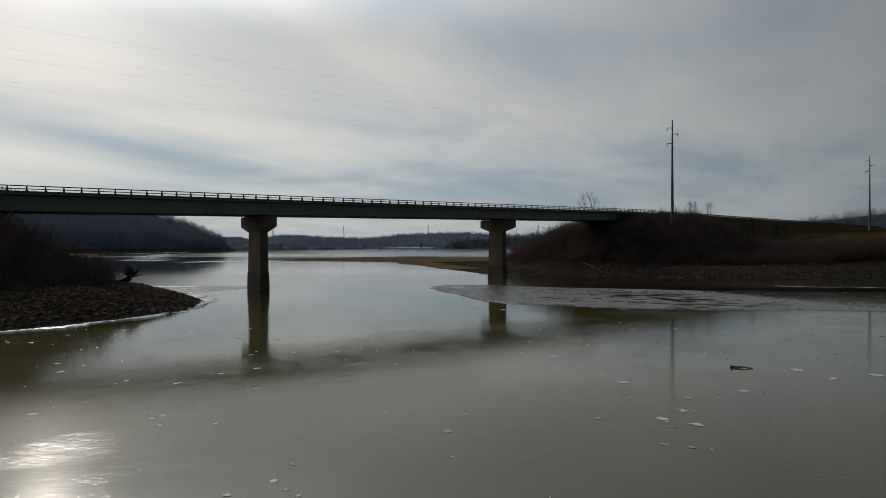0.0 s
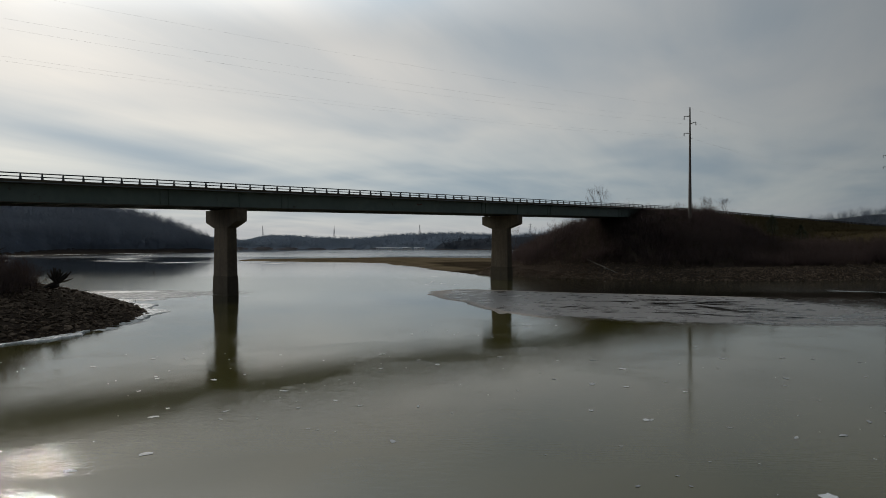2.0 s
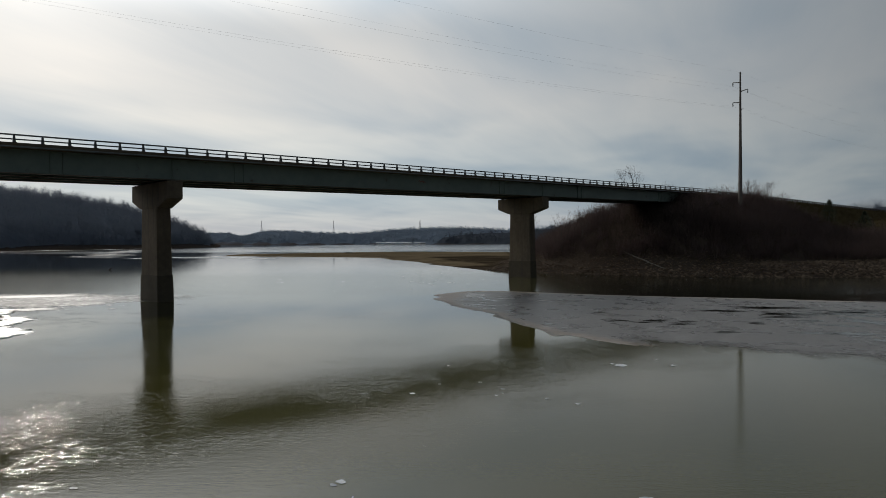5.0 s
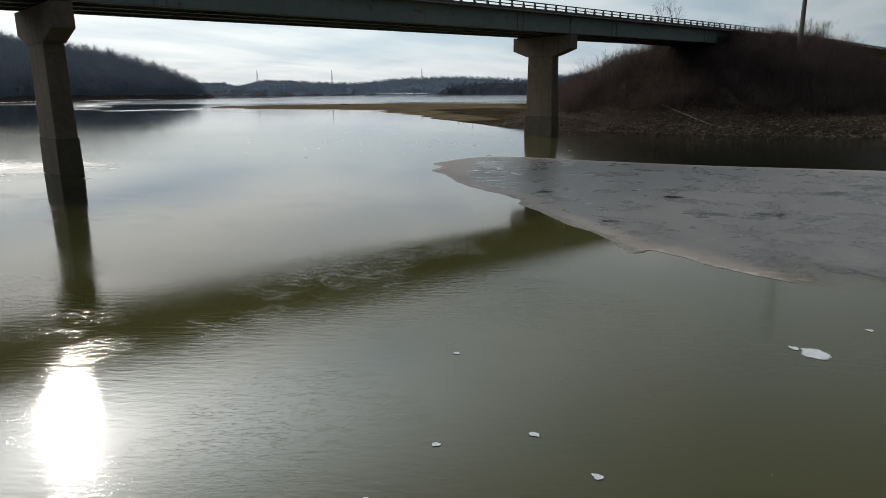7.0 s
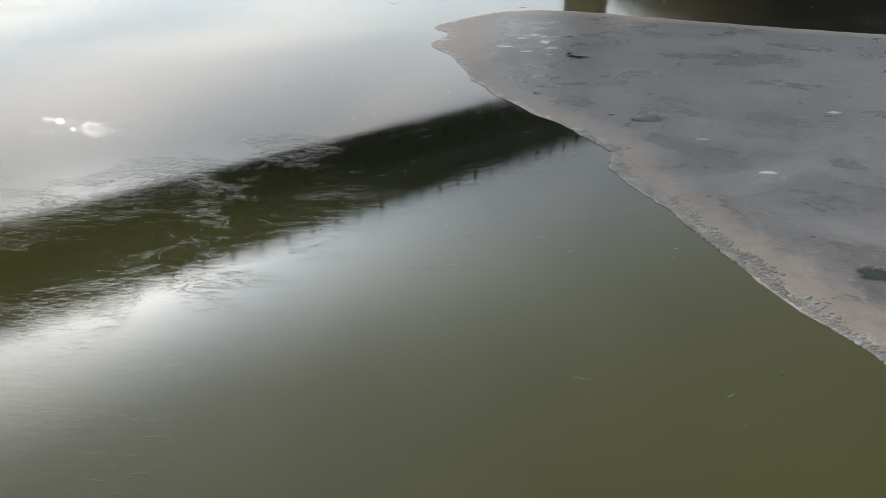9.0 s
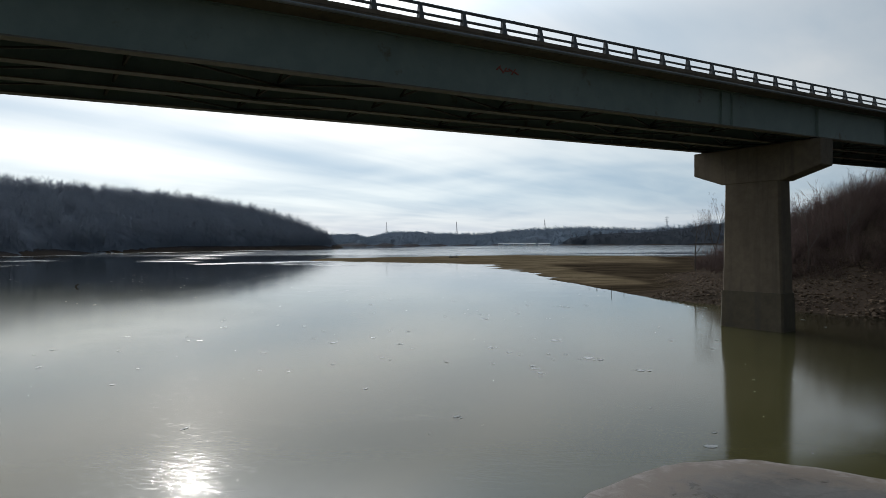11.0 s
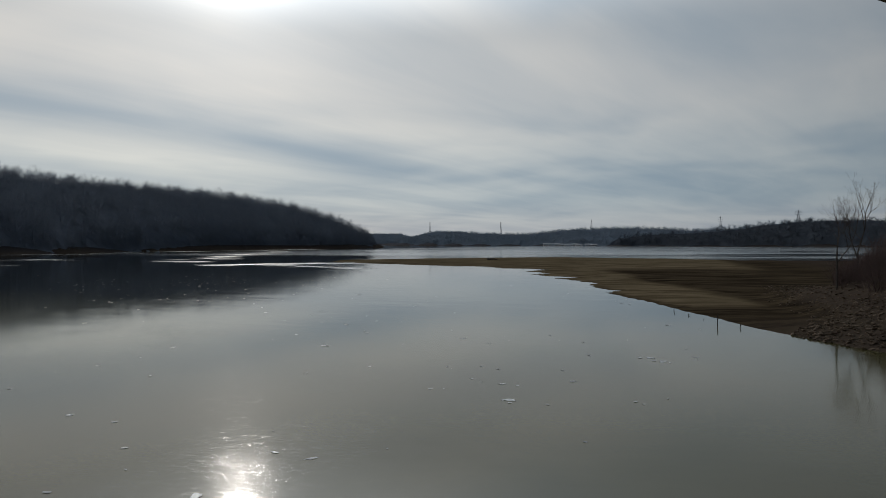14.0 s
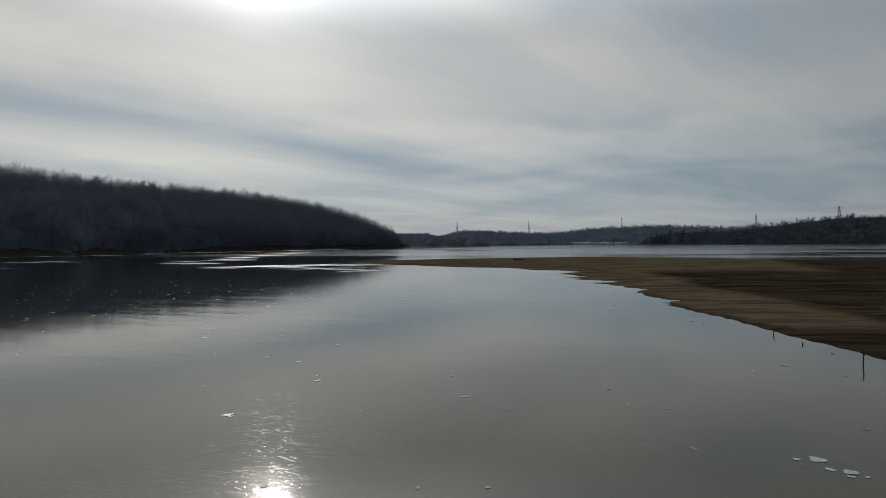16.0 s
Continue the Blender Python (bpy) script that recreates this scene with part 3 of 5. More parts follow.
def ground_sheet():
    gx = lines(-80, np.arange(-80, 112, 1.0), 112, 1.07, -4300, 4300)
    gy = lines(45, np.concatenate([np.arange(45, 215, 1.0), np.arange(215, 340, 1.25), np.arange(340, 420, 2.5)]), 420, 1.05, -2500, 4600)
    X, Y = np.meshgrid(gx, gy)
    Z = height(X, Y)
    nx, ny = len(gx), len(gy)
    verts = np.stack([X.ravel(), Y.ravel(), Z.ravel()], 1)
    i = (np.arange(ny - 1)[:, None] * nx + np.arange(nx - 1)).ravel()
    faces = np.stack([i, i + 1, i + nx + 1, i + nx], 1)
    me = bpy.data.meshes.new("ground")
    me.from_pydata(verts.tolist(), [], faces.tolist())
    x, y, z = verts.T
    s = (x - P1.x) * ALONG.x + (y - P1.y) * ALONG.y
    sand = step(168, 184, y) * step(40, 25, x) * step(700, 500, y) * step(1.25, 0.7, z) * step(-150, -120, x)
    grass = step(60, 80, x) * step(600, 400, y) * step(2.0, 4.0, z)
    forest = np.maximum(step(500, 800, y), step(-140, -200, x)) * step(0.25, 1.0, z)
    # alpha: far ground, which takes the haze colour
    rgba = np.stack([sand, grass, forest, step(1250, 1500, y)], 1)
    near = inland(x, y, LAND) + 2.5 * waves(x, y, 6.0)
    wet = np.maximum(step(7, 14, near) * step(285, 250, y), step(12, 24, x)) * 0.9 + 0.55 * step(2.2, 0.6, near) * step(250, 200, y) + step(194, 184, y) + 0.1
    mud = me.attributes.new("mud", "FLOAT", "POINT")
    mud.data.foreach_set("value", wet.astype(np.float32))
    zone = me.color_attributes.new("zone", "FLOAT_COLOR", "POINT")
    zone.data.foreach_set("color", rgba.astype(np.float32).ravel())
    me.update()
    return dress("ground", me, GROUND, smooth=True)


def zoned(n, link, geo, col):
    at = n("ShaderNodeAttribute")
    at.attribute_name = "zone"
    sp = n("ShaderNodeSeparateColor")
    link(at.outputs["Color"], sp.inputs[0])
    mp = n("ShaderNodeMapping")
    mp.inputs["Scale"].default_value = (0.07, 0.42, 1)
    mp.inputs["Rotation"].default_value = (0, 0, radians(-20))
    link(geo.outputs["Position"], mp.inputs[0])
    t = n("ShaderNodeTexNoise", Scale=1.0, Detail=10.0, Roughness=0.68, Distortion=0.7)
    link(mp.outputs[0], t.inputs["Vector"])
    sand = mixed(n, link, ramp(n, link, t.outputs["Fac"], 0.38, 0.62), (0.105, 0.078, 0.047), (0.235, 0.18, 0.112))
    grass = mixed(n, link, ramp(n, link, t.outputs["Fac"], 0.3, 0.7), (0.045, 0.035, 0.018), (0.085, 0.065, 0.033))
    wet = n("ShaderNodeAttribute")
    wet.attribute_name = "mud"
    soaked = ramp(n, link, maths(n, link, "ADD", wet.outputs["Fac"], maths(n, link, "MULTIPLY", maths(n, link, "SUBTRACT", t.outputs["Fac"], 0.5), 2.2)), 0.3, 0.7)
    mud = mixed(n, link, ramp(n, link, t.outputs["Fac"], 0.35, 0.65), (0.024, 0.018, 0.013), (0.10, 0.074, 0.046))
    sand = mixed(n, link, soaked, sand, mud)
    col = mixed(n, link, sp.outputs[0], col, sand)
    col = mixed(n, link, sp.outputs[1], col, grass)
    # far forest ground paled and blued: distance haze put into its colour
    hazed_floor = mixed(n, link, at.outputs["Alpha"], (0.04, 0.042, 0.05), (0.14, 0.165, 0.205))
    return mixed(n, link, sp.outputs[2], col, hazed_floor)


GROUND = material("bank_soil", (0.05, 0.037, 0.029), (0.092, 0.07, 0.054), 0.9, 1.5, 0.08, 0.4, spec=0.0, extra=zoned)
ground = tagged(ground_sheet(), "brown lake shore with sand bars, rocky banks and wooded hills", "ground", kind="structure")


def water_sheet():
    bm = bmesh.new()
    g = [-4300, -1500, -500, -150, 0, 150, 500, 1500, 4300]
    vs = [[bm.verts.new((x, y + 600, 0)) for x in g] for y in g]
    for j in range(len(g) - 1):
        for i in range(len(g) - 1):
            bm.faces.new((vs[j][i], vs[j][i + 1], vs[j + 1][i + 1], vs[j + 1][i]))
    return part("water", bm, WATER)


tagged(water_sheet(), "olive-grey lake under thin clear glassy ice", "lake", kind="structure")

# ---------------------------------------------------------------- the bridge
BRIDGE_POSE = Matrix.Translation(P1) @ Matrix.Rotation(AXIS, 4, "Z")
GIRDERS = (-3.9, -1.3, 1.3, 3.9)
SPLICES = (-44.0, -9.5, 6.6, 46.4, 65.5, 92.0)


def sloped_beam(name, outline, x0, x1, mat, parent, label=""):
    bm = bmesh.new()
    k = len(outline)
    vs = [bm.verts.new((x, u, v + GRADE * x)) for x in (x0, x1) for u, v in outline]
    bm.faces.new(vs[:k][::-1])
    bm.faces.new(vs[k:])
    for i in range(k):
        j = (i + 1) % k
        bm.faces.new((vs[i], vs[j], vs[k + j], vs[k + i]))
    return part(name, bm, mat, parent, label)


def make_bridge():
    br = empty("road_bridge", BRIDGE_POSE, "long green steel girder road bridge with concrete deck", "bridge")
    top = DECK_FOOT
    for y in GIRDERS:
        web = sloped_beam("girder", [(y - 0.02, GIRDER_FOOT), (y + 0.02, GIRDER_FOOT), (y + 0.02, top), (y - 0.02, top)], S_START, S_END, GREEN_STEEL, br,
                          "green painted steel plate girder")
        sloped_beam("bottom_flange", [(y - 0.24, GIRDER_FOOT - 0.05), (y + 0.24, GIRDER_FOOT - 0.05), (y + 0.24, GIRDER_FOOT), (y - 0.24, GIRDER_FOOT)],
                    S_START, S_END, RUST_STEEL, web, "weathered flange with flaking paint")
        sloped_beam("top_flange", [(y - 0.2, top - 0.05), (y + 0.2, top - 0.05), (y + 0.2, top - 0.003), (y - 0.2, top - 0.003)], S_START, S_END, GREEN_STEEL, web)
        for s in SPLICES:
            for o in (-1, 1):
                bm = bmesh.new()
                box(bm, s - 0.45, s + 0.45, y + o * 0.035 - 0.015, y + o * 0.035 + 0.015, GIRDER_FOOT + 0.18, top - 0.18, GRADE)
                part("splice_plate", bm, GREEN_STEEL, web)
                for e in (-0.48, 0.48):
                    bm = bmesh.new()
                    lo, hi = sorted((y + o * 0.02, y + o * 0.15))
                    box(bm, s + e - 0.015, s + e + 0.015, lo, hi, GIRDER_FOOT + 0.002, top - 0.052, GRADE)
                    part("stiffener", bm, GREEN_STEEL, web)
        for s in (0.0, S_PIER, S_END - 0.6):
            for o in (-1, 1):
                lo, hi = sorted((y + o * 0.02, y + o * 0.2))
                bm = bmesh.new()
                box(bm, s - 0.02, s + 0.02, lo, hi, GIRDER_FOOT + 0.002, top - 0.052, GRADE)
                part("bearing_stiffener", bm, GREEN_STEEL, web)
    # cross frames and lateral bracing between the girders
    s = S_START + 2
    k = 0
    while s < S_END - 1:
        for a, b in zip(GIRDERS, GIRDERS[1:]):
            vs, fs = [], []
            z0, z1 = GIRDER_FOOT + 0.2 + GRADE * s, top - 0.25 + GRADE * s
            limb(vs, fs, (s, a + 0.03, z0), (s, b - 0.03, z1), 0.05, 0.05)
            limb(vs, fs, (s, a + 0.03, z1), (s, b - 0.03, z0), 0.05, 0.05)
            limb(vs, fs, (s, a + 0.03, z0), (s, b - 0.03, z0), 0.05, 0.05)
            cloth("cross_frame", vs, fs, BRACE_STEEL, br)
            vs, fs = [], []
            s2 = min(s + 5.3, S_END - 0.3)
            ya, yb = (a + 0.03, b - 0.03) if k % 2 else (b - 0.03, a + 0.03)
            limb(vs, fs, (s, ya, z0 - 0.1), (s2, yb, z0 - 0.1 + GRADE * (s2 - s)), 0.045, 0.045)
            cloth("lateral_brace", vs, fs, BRACE_STEEL, br)
        s += 5.3
        k += 1
    sloped_beam("deck", [(-4.95, top), (4.95, top), (4.95, top + 0.24), (-4.95, top + 0.24)], S_START, S_END, CONCRETE, br, "grey concrete deck slab")
    sloped_beam("road_surface", [(-4.45, top + 0.244), (4.45, top + 0.244), (4.45, top + 0.30), (-4.45, top + 0.30)], S_START, S_END, ASPHALT, br, "dark asphalt road surface")
    for o in (-1, 1):
        sloped_beam("curb", [(o * 4.5, top + 0.243), (o * 4.97, top + 0.243), (o * 4.97, top + 0.40), (o * 4.5, top + 0.40)], S_START, S_END, CONCRETE, br)
        vs, fs = [], []
        limb(vs, fs, (S_START, o * 5.05, top + 0.06 + GRADE * S_START), (S_END, o * 5.05, top + 0.06 + GRADE * S_END), 0.07, 0.07, 8)
        cloth("conduit", vs, fs, GALVANISED, br)
    # faded scribble on the web that faces the water
    vs, fs = [], []
    for i in range(7):
        x = 30.6 + 0.16 * i
        limb(vs, fs, (x, -3.945, 12.55 + 0.12 * math.sin(i * 2.1) + GRADE * x), (x + 0.2, -3.945, 12.6 + 0.14 * math.cos(i * 2.7) + GRADE * x), 0.035, 0.03)
    cloth("paint_mark", vs, fs, RED_PAINT, br)
    return br


make_bridge()


def make_railing(o):
    """A two-bar railing on posts along one side of the deck."""
    rl = empty("bridge_railing", BRIDGE_POSE @ Matrix.Translation((0, o * 4.8, 0)), "two-bar metal railing on posts along the bridge deck", "railing", "railings of the bridge")
    foot = DECK_FOOT + 0.40
    post_me = None
    s = -0.9 - 1.95 * 27
    while s < S_END + 8:
        if post_me is None:
            bm = bmesh.new()
            solid(bm, [(-0.11, -0.12, 0.0), (0.11, -0.12, 0.0), (0.11, 0.12, 0.0), (-0.11, 0.12, 0.0),
                       (-0.055, -0.03 * o - 0.05, 0.66), (0.055, -0.03 * o - 0.05, 0.66), (0.055, -0.03 * o + 0.05, 0.66), (-0.055, -0.03 * o + 0.05, 0.66)], BOX)
            box(bm, -0.15, 0.15, -0.14, 0.14, -0.02, 0.03)
            post = part("post", bm, RAIL_METAL, rl)
            post_me = post.data
        else:
            post = new("post", post_me)
            post.parent = rl
        post.location = (s, 0, foot + GRADE * s)
        s += 1.95
    for z, r in ((0.63, 0.065), (0.28, 0.055)):
        vs, fs = [], []
        a, b = S_START, S_END + 8
        limb(vs, fs, (a, -o * 0.06, foot + z + GRADE * a), (b, -o * 0.06, foot + z + GRADE * b), r, r, 8)
        cloth("rail", vs, fs, RAIL_METAL, rl)
    return rl


for o in (-1, 1):
    make_railing(o)


def make_pier(s):
    top = GIRDER_FOOT - 0.17 + GRADE * s
    pier = empty("bridge_pier", BRIDGE_POSE @ Matrix.Translation((s, 0, 0)), "hammerhead concrete bridge pier standing in the frozen lake", "bridge pier", "piers of the bridge")
    bm = bmesh.new()
    prism(bm, [(-4.6, top), (-4.6, top - 1.62), (-2.1, top - 2.4), (2.1, top - 2.4), (4.35, top - 1.62), (4.35, top)], -0.72, 0.72)
    part("cap", bm, CONCRETE, pier, "tapered concrete hammerhead cap", bevel=0.05)

    def shaft(z0, z1, hx0, hy0, hx1, hy1, cut):
        bm = bmesh.new()

        def ring(hx, hy):
            return [(-hx + cut, -hy), (hx - cut, -hy), (hx, -hy + cut), (hx, hy - cut), (hx - cut, hy), (-hx + cut, hy), (-hx, hy - cut), (-hx, -hy + cut)]
        lo = [bm.verts.new((x, y, z0)) for x, y in ring(hx0, hy0)]
        hi = [bm.verts.new((x, y, z1)) for x, y in ring(hx1, hy1)]
        bm.faces.new(lo[::-1])
        bm.faces.new(hi)
        for i in range(8):
            bm.faces.new((lo[i], lo[(i + 1) % 8], hi[(i + 1) % 8], hi[i]))
        return bm
    part("column", shaft(2.5, top - 2.4, 0.70, 2.12, 0.66, 1.95, 0.12), CONCRETE, pier, "board-formed concrete column with rain stains")
    part("footing", shaft(-2.6, 2.5, 0.82, 2.32, 0.76, 2.2, 0.12), WET_CONCRETE, pier, "water-stained concrete lower shaft")
    for y in GIRDERS:
        bm = bmesh.new()
        box(bm, -0.3, 0.3, y - 0.26, y + 0.26, top, top + 0.06)
        box(bm, -0.2, 0.2, y - 0.2, y + 0.2, top + 0.06, top + 0.12)
        part("bearing", bm, RUST_STEEL, pier)
    return pier


for s in (0.0, S_PIER):
    make_pier(s)


def make_abutment(s, way):
    z = DECK_FOOT + GRADE * s
    ab = empty("abutment", BRIDGE_POSE @ Matrix.Translation((s, 0, 0)), "concrete abutment half buried in the embankment", "abutment", "abutments of the bridge")
    bm = bmesh.new()
    box(bm, 0, 0.8 * way, -5.4, 5.4, z - 4.0, z + 0.3) if way > 0 else box(bm, -0.8, 0, -5.4, 5.4, z - 4.0, z + 0.3)
    part("breast_wall", bm, CONCRETE, ab, bevel=0.03)
    for o in (-1, 1):
        bm = bmesh.new()
        prism(bm, [(0.8 * way, z - 3.2), (5.5 * way, z - 0.6), (5.5 * way, z + 0.35), (0.8 * way, z + 0.35)], o * 5.0, o * 5.35, "y")
        part("wing_wall", bm, CONCRETE, ab)


make_abutment(S_END + 0.05, 1)
make_abutment(S_START - 0.05, -1)


def road_on(s0, s1, name):
    bm = bmesh.new()
    step_s = 6.0
    prev = None
    s = s0
    while s <= s1 + 0.01:
        z = float(road_top(np.array(s))) + 0.05
        row = [bm.verts.new(at_bridge(s, q, z + 0.02 * (4.4 - abs(q)))) for q in (-4.6, 0, 4.6)] + [bm.verts.new(at_bridge(s, q, z - 0.5)) for q in (4.6, -4.6)]
        if prev:
            for i in range(5):
                bm.faces.new((prev[i], prev[(i + 1) % 5], row[(i + 1) % 5], row[i]))
        prev = row
        s += step_s
    return tagged(part(name, bm, ASPHALT), "asphalt road on top of the grassy embankment", "road", kind="structure")


road_on(S_END + 1, S_END + 301, "road")
road_on(S_START - 97, S_START - 1, "road")


def make_guardrail():
    gr = empty("guardrail", BRIDGE_POSE, "dull brown weathered beam guardrail along the embankment road", "guardrail")
    post_me = None
    s = S_END + 9
    pts = []
    while s < S_END + 230:
        z = float(road_top(np.array(s))) - 0.3
        if post_me is None:
            bm = bmesh.new()
            box(bm, -0.08, 0.08, -0.1, 0.1, -0.35, 0.72)
            post = part("post", bm, DARK_WOOD, gr)
            post_me = post.data
        else:
            post = new("post", post_me)
            post.parent = gr
        post.location = (s, -5.35, z)
        pts.append((s, z))
        s += 1.95
    bm = bmesh.new()
    prof = [(0.0, 0.40), (0.06, 0.45), (0.06, 0.52), (0.0, 0.55), (0.06, 0.58), (0.06, 0.66), (0.0, 0.71), (-0.03, 0.71), (-0.03, 0.40)]
    prev = None
    for s, z in pts[::4]:
        row = [bm.verts.new((s, -5.2 + u, z + v)) for u, v in prof]
        if prev:
            for i in range(len(prof)):
                j = (i + 1) % len(prof)
                bm.faces.new((prev[i], prev[j], row[j], row[i]))
        prev = row
    part("beam", bm, OLD_RAIL, gr)


make_guardrail()


# ---------------------------------------------------------------- power line
def make_pole(x, y, top, lean=0.0):
    z0 = float(height(x, y)) - 0.3
    pole = empty("power_pole", Matrix.Translation((x, y, z0)), "tall slender brown steel power pole with short insulator arms", "power pole", "poles of the power line")
    h = top - z0
    vs, fs = [], []
    limb(vs, fs, (0, 0, 0), (0, 0, h), 0.42, 0.14, 12)
    cloth("shaft", vs, fs, POLE_STEEL, pole)
    w = Vector((0.629, -0.777, 0))
    for i, (dz, o) in enumerate(((2.1, -1), (3.9, 1), (6.1, -1))):
        vs, fs = [], []
        limb(vs, fs, (0, 0, h - dz), w * (o * 1.55) + Vector((0, 0, h - dz + 0.25)), 0.12, 0.06, 6)
        arm = cloth("arm", vs, fs, POLE_STEEL, pole)
        vs, fs = [], []
        c = w * (o * 1.55) + Vector((0, 0, h - dz + 0.25))
        for j in range(5):
            limb(vs, fs, c + Vector((0, 0, -0.1 - 0.14 * j)), c + Vector((0, 0, -0.2 - 0.14 * j)), 0.12, 0.09, 8)
        cloth("insulator", vs, fs, GALVANISED, arm)
    vs, fs = [], []
    limb(vs, fs, (0, 0, h - 7.6), w * 0.7 + Vector((0, 0, h - 7.3)), 0.05, 0.04, 6)
    cloth("bracket", vs, fs, POLE_STEEL, pole)
    ends = [Vector((x, y, top - 0.1))]
    for dz, o in ((2.1, -1), (3.9, 1), (6.1, -1)):
        ends.append(Vector((x, y, top - dz - 0.5)) + w * (o * 1.55))
    ends.append(Vector((x, y, top - 7.4)) + w * 0.7)
    return ends


def make_wire(a, b, sag, r):
    vs, fs = [], []
    k = 24
    pts = [a.lerp(b, i / k) - Vector((0, 0, sag * 4 * (i / k) * (1 - i / k))) for i in range(k + 1)]
    for p, q in zip(pts, pts[1:]):
        limb(vs, fs, p, q, r, r, 4)
    tagged(cloth("power_cable", vs, fs, WIRE), "thin sagging overhead power cable between poles", "power cable", "cables of the power line")


POLES = [(-146, 16, 40.0), (56.7, 179.4, 39.0), (152.8, 264, 40.5), (285, 365, 43)]
ends = [make_pole(*p) for p in POLES]
for i, (e, f) in enumerate(zip(ends, ends[1:])):
    for j, (a, b) in enumerate(zip(e, f)):
        make_wire(a, b, (3.4, 2.0, 2.0)[i] + 0.25 * j, 0.0045)


# ---------------------------------------------------------------- stones of the banks
def stone_mesh(rng):
    bm = bmesh.new()
    bmesh.ops.create_icosphere(bm, subdivisions=1, radius=0.5)
    sx, sy, sz = rng.uniform(0.8, 1.5), rng.uniform(0.6, 1.05), rng.uniform(0.2, 0.48)
    for v in bm.verts:
        k = 1 + rng.uniform(-0.24, 0.24)
        v.co = Vector((v.co.x * sx * k, v.co.y * sy * k, v.co.z * sz * k))
    me = bpy.data.meshes.new("rock")
    bm.to_mesh(me)
    bm.free()
    me.materials.append(STONE)
    return me


def stone_field(name, label, ring, keep, count, singles, size, seed, more=None):
    """Riprap along a shoreline: single stones where the camera comes nearest, the rest in one mesh."""
    rng = random.Random(seed)
    shapes = [stone_mesh(rng) for _ in range(14)]
    arrays = [(np.array([v.co[:] for v in m.vertices]), np.array([p.vertices[:] for p in m.polygons])) for m in shapes]
    xs, ys = keep(rng, count)
    if more:
        ex = [(rng.uniform(more[0], more[1]), rng.uniform(more[2], more[3])) for _ in range(more[4])]
        xs, ys = np.append(xs, [e[0] for e in ex]), np.append(ys, [e[1] for e in ex])
    d = inland(xs, ys, ring)
    zs = height(xs, ys)
    base = new(name)
    verts, faces, total, made = [], [], 0, 0
    for x, y, z, dist in zip(xs, ys, zs, d):
        if dist < -0.7 or z < -0.35 or z > 4.2 or (y > 171 and x < 8.0 + rng.expovariate(0.8) - 0.5 * max(0, 178 - y) + 0.09 * max(0, y - 195)):
            continue
        r = size * rng.choice((0.45, 0.55, 0.65, 0.75, 0.9, 1.1, 1.5)) * (1.1 if dist < 3 else 0.9) * (0.72 if y > 158 else 1.0)
        i = rng.randrange(14)
        m = Matrix.LocRotScale((x, y, max(z, -0.1) + 0.10 * r), Euler((rng.uniform(-0.5, 0.5), rng.uniform(-0.5, 0.5), rng.uniform(0, 6.28))), (r, r, r))
        if made < singles and dist < 5:
            ob = new("rock", shapes[i])
            ob.parent = base
            ob.matrix_basis = m
            made += 1
            continue
        v, f = arrays[i]
        mm = np.array(m)
        verts.append(v @ mm[:3, :3].T + mm[:3, 3])
        faces.append(f + total)
        total += len(v)
    me = bpy.data.meshes.new(name)
    me.from_pydata(np.concatenate(verts).tolist(), [], np.concatenate(faces).tolist())
    me.materials.append(STONE)
    rest = new("rubble", me)
    rest.parent = base
    tagged(rest, kind="stuff")
    return tagged(base, label, "riprap")


# ---------------------------------------------------------------- bare trees and brush
def grow(rng, verts, faces, twigs_v, twigs_f, a, way, length, r, level, spread):
    b = a + way * length
    limb(verts if level > 2 else twigs_v, faces if level > 2 else twigs_f, a, b, r, r * 0.66, 5 if level > 3 else 3)
    if level == 0:
        return
    for i in range(rng.choice((2, 3, 3)) if level > 1 else 4):
        t = rng.uniform(0.4, 1.0) if i else 1.0
        turn = Vector((rng.gauss(0, 1), rng.gauss(0, 1), rng.gauss(0.35, 0.5))).normalized()
        w = (way + turn * (spread if i else spread * 0.4)).normalized()
        w.z += 0.16
        grow(rng, verts, faces, twigs_v, twigs_f, a.lerp(b, t), w.normalized(), length * rng.uniform(0.6, 0.84), r * (0.64 if i == 0 else 0.48), level - 1, spread)


def make_tree(x, y, tall, seed, label, levels=6, stems=1, spread=0.62, sink=0.15, z=None):
    rng = random.Random(seed)
    z0 = float(height(x, y)) if z is None else z
    tree = empty("bare_tree", Matrix.Translation((x, y, z0 - sink)), label, "tree", "bare trees on the bank")
    v, f, tv, tf = [], [], [], []
    for k in range(stems):
        way = Vector((rng.gauss(0, 0.16) * (stems > 1), rng.gauss(0, 0.16) * (stems > 1), 1)).normalized()
        grow(rng, v, f, tv, tf, Vector((0.2 * k * (stems > 1), 0, 0)), way, 1.15, 0.044, levels, spread)
    top = max(p.z for p in tv)
    k = (tall + sink) / top
    for pts in (v, tv):
        for p in pts:
            p *= k
    cloth("trunk", v, f, BARK, tree)
    cloth("crown", tv, tf, TWIG, tree)
    return tree


def fan(rng, count, tall, wide, thick):
    """One tuft of thin upright blades, in plain arrays."""
    verts = []
    for _ in range(count):
        a = rng.uniform(0, 6.283)
        r0 = rng.uniform(0, wide * 0.35)
        base = np.array([math.cos(a) * r0, math.sin(a) * r0, rng.uniform(-0.1, 0.35) * tall])
        lean = np.array([rng.gauss(0, wide * 0.5), rng.gauss(0, wide * 0.5), rng.uniform(0.35, 0.75) * tall])
        b = rng.uniform(0, 6.283)
        side = np.array([math.cos(b), math.sin(b), 0]) * thick * rng.uniform(0.6, 1.4)
        verts += [base - side, base + side, base + lean]
    return np.array(verts)


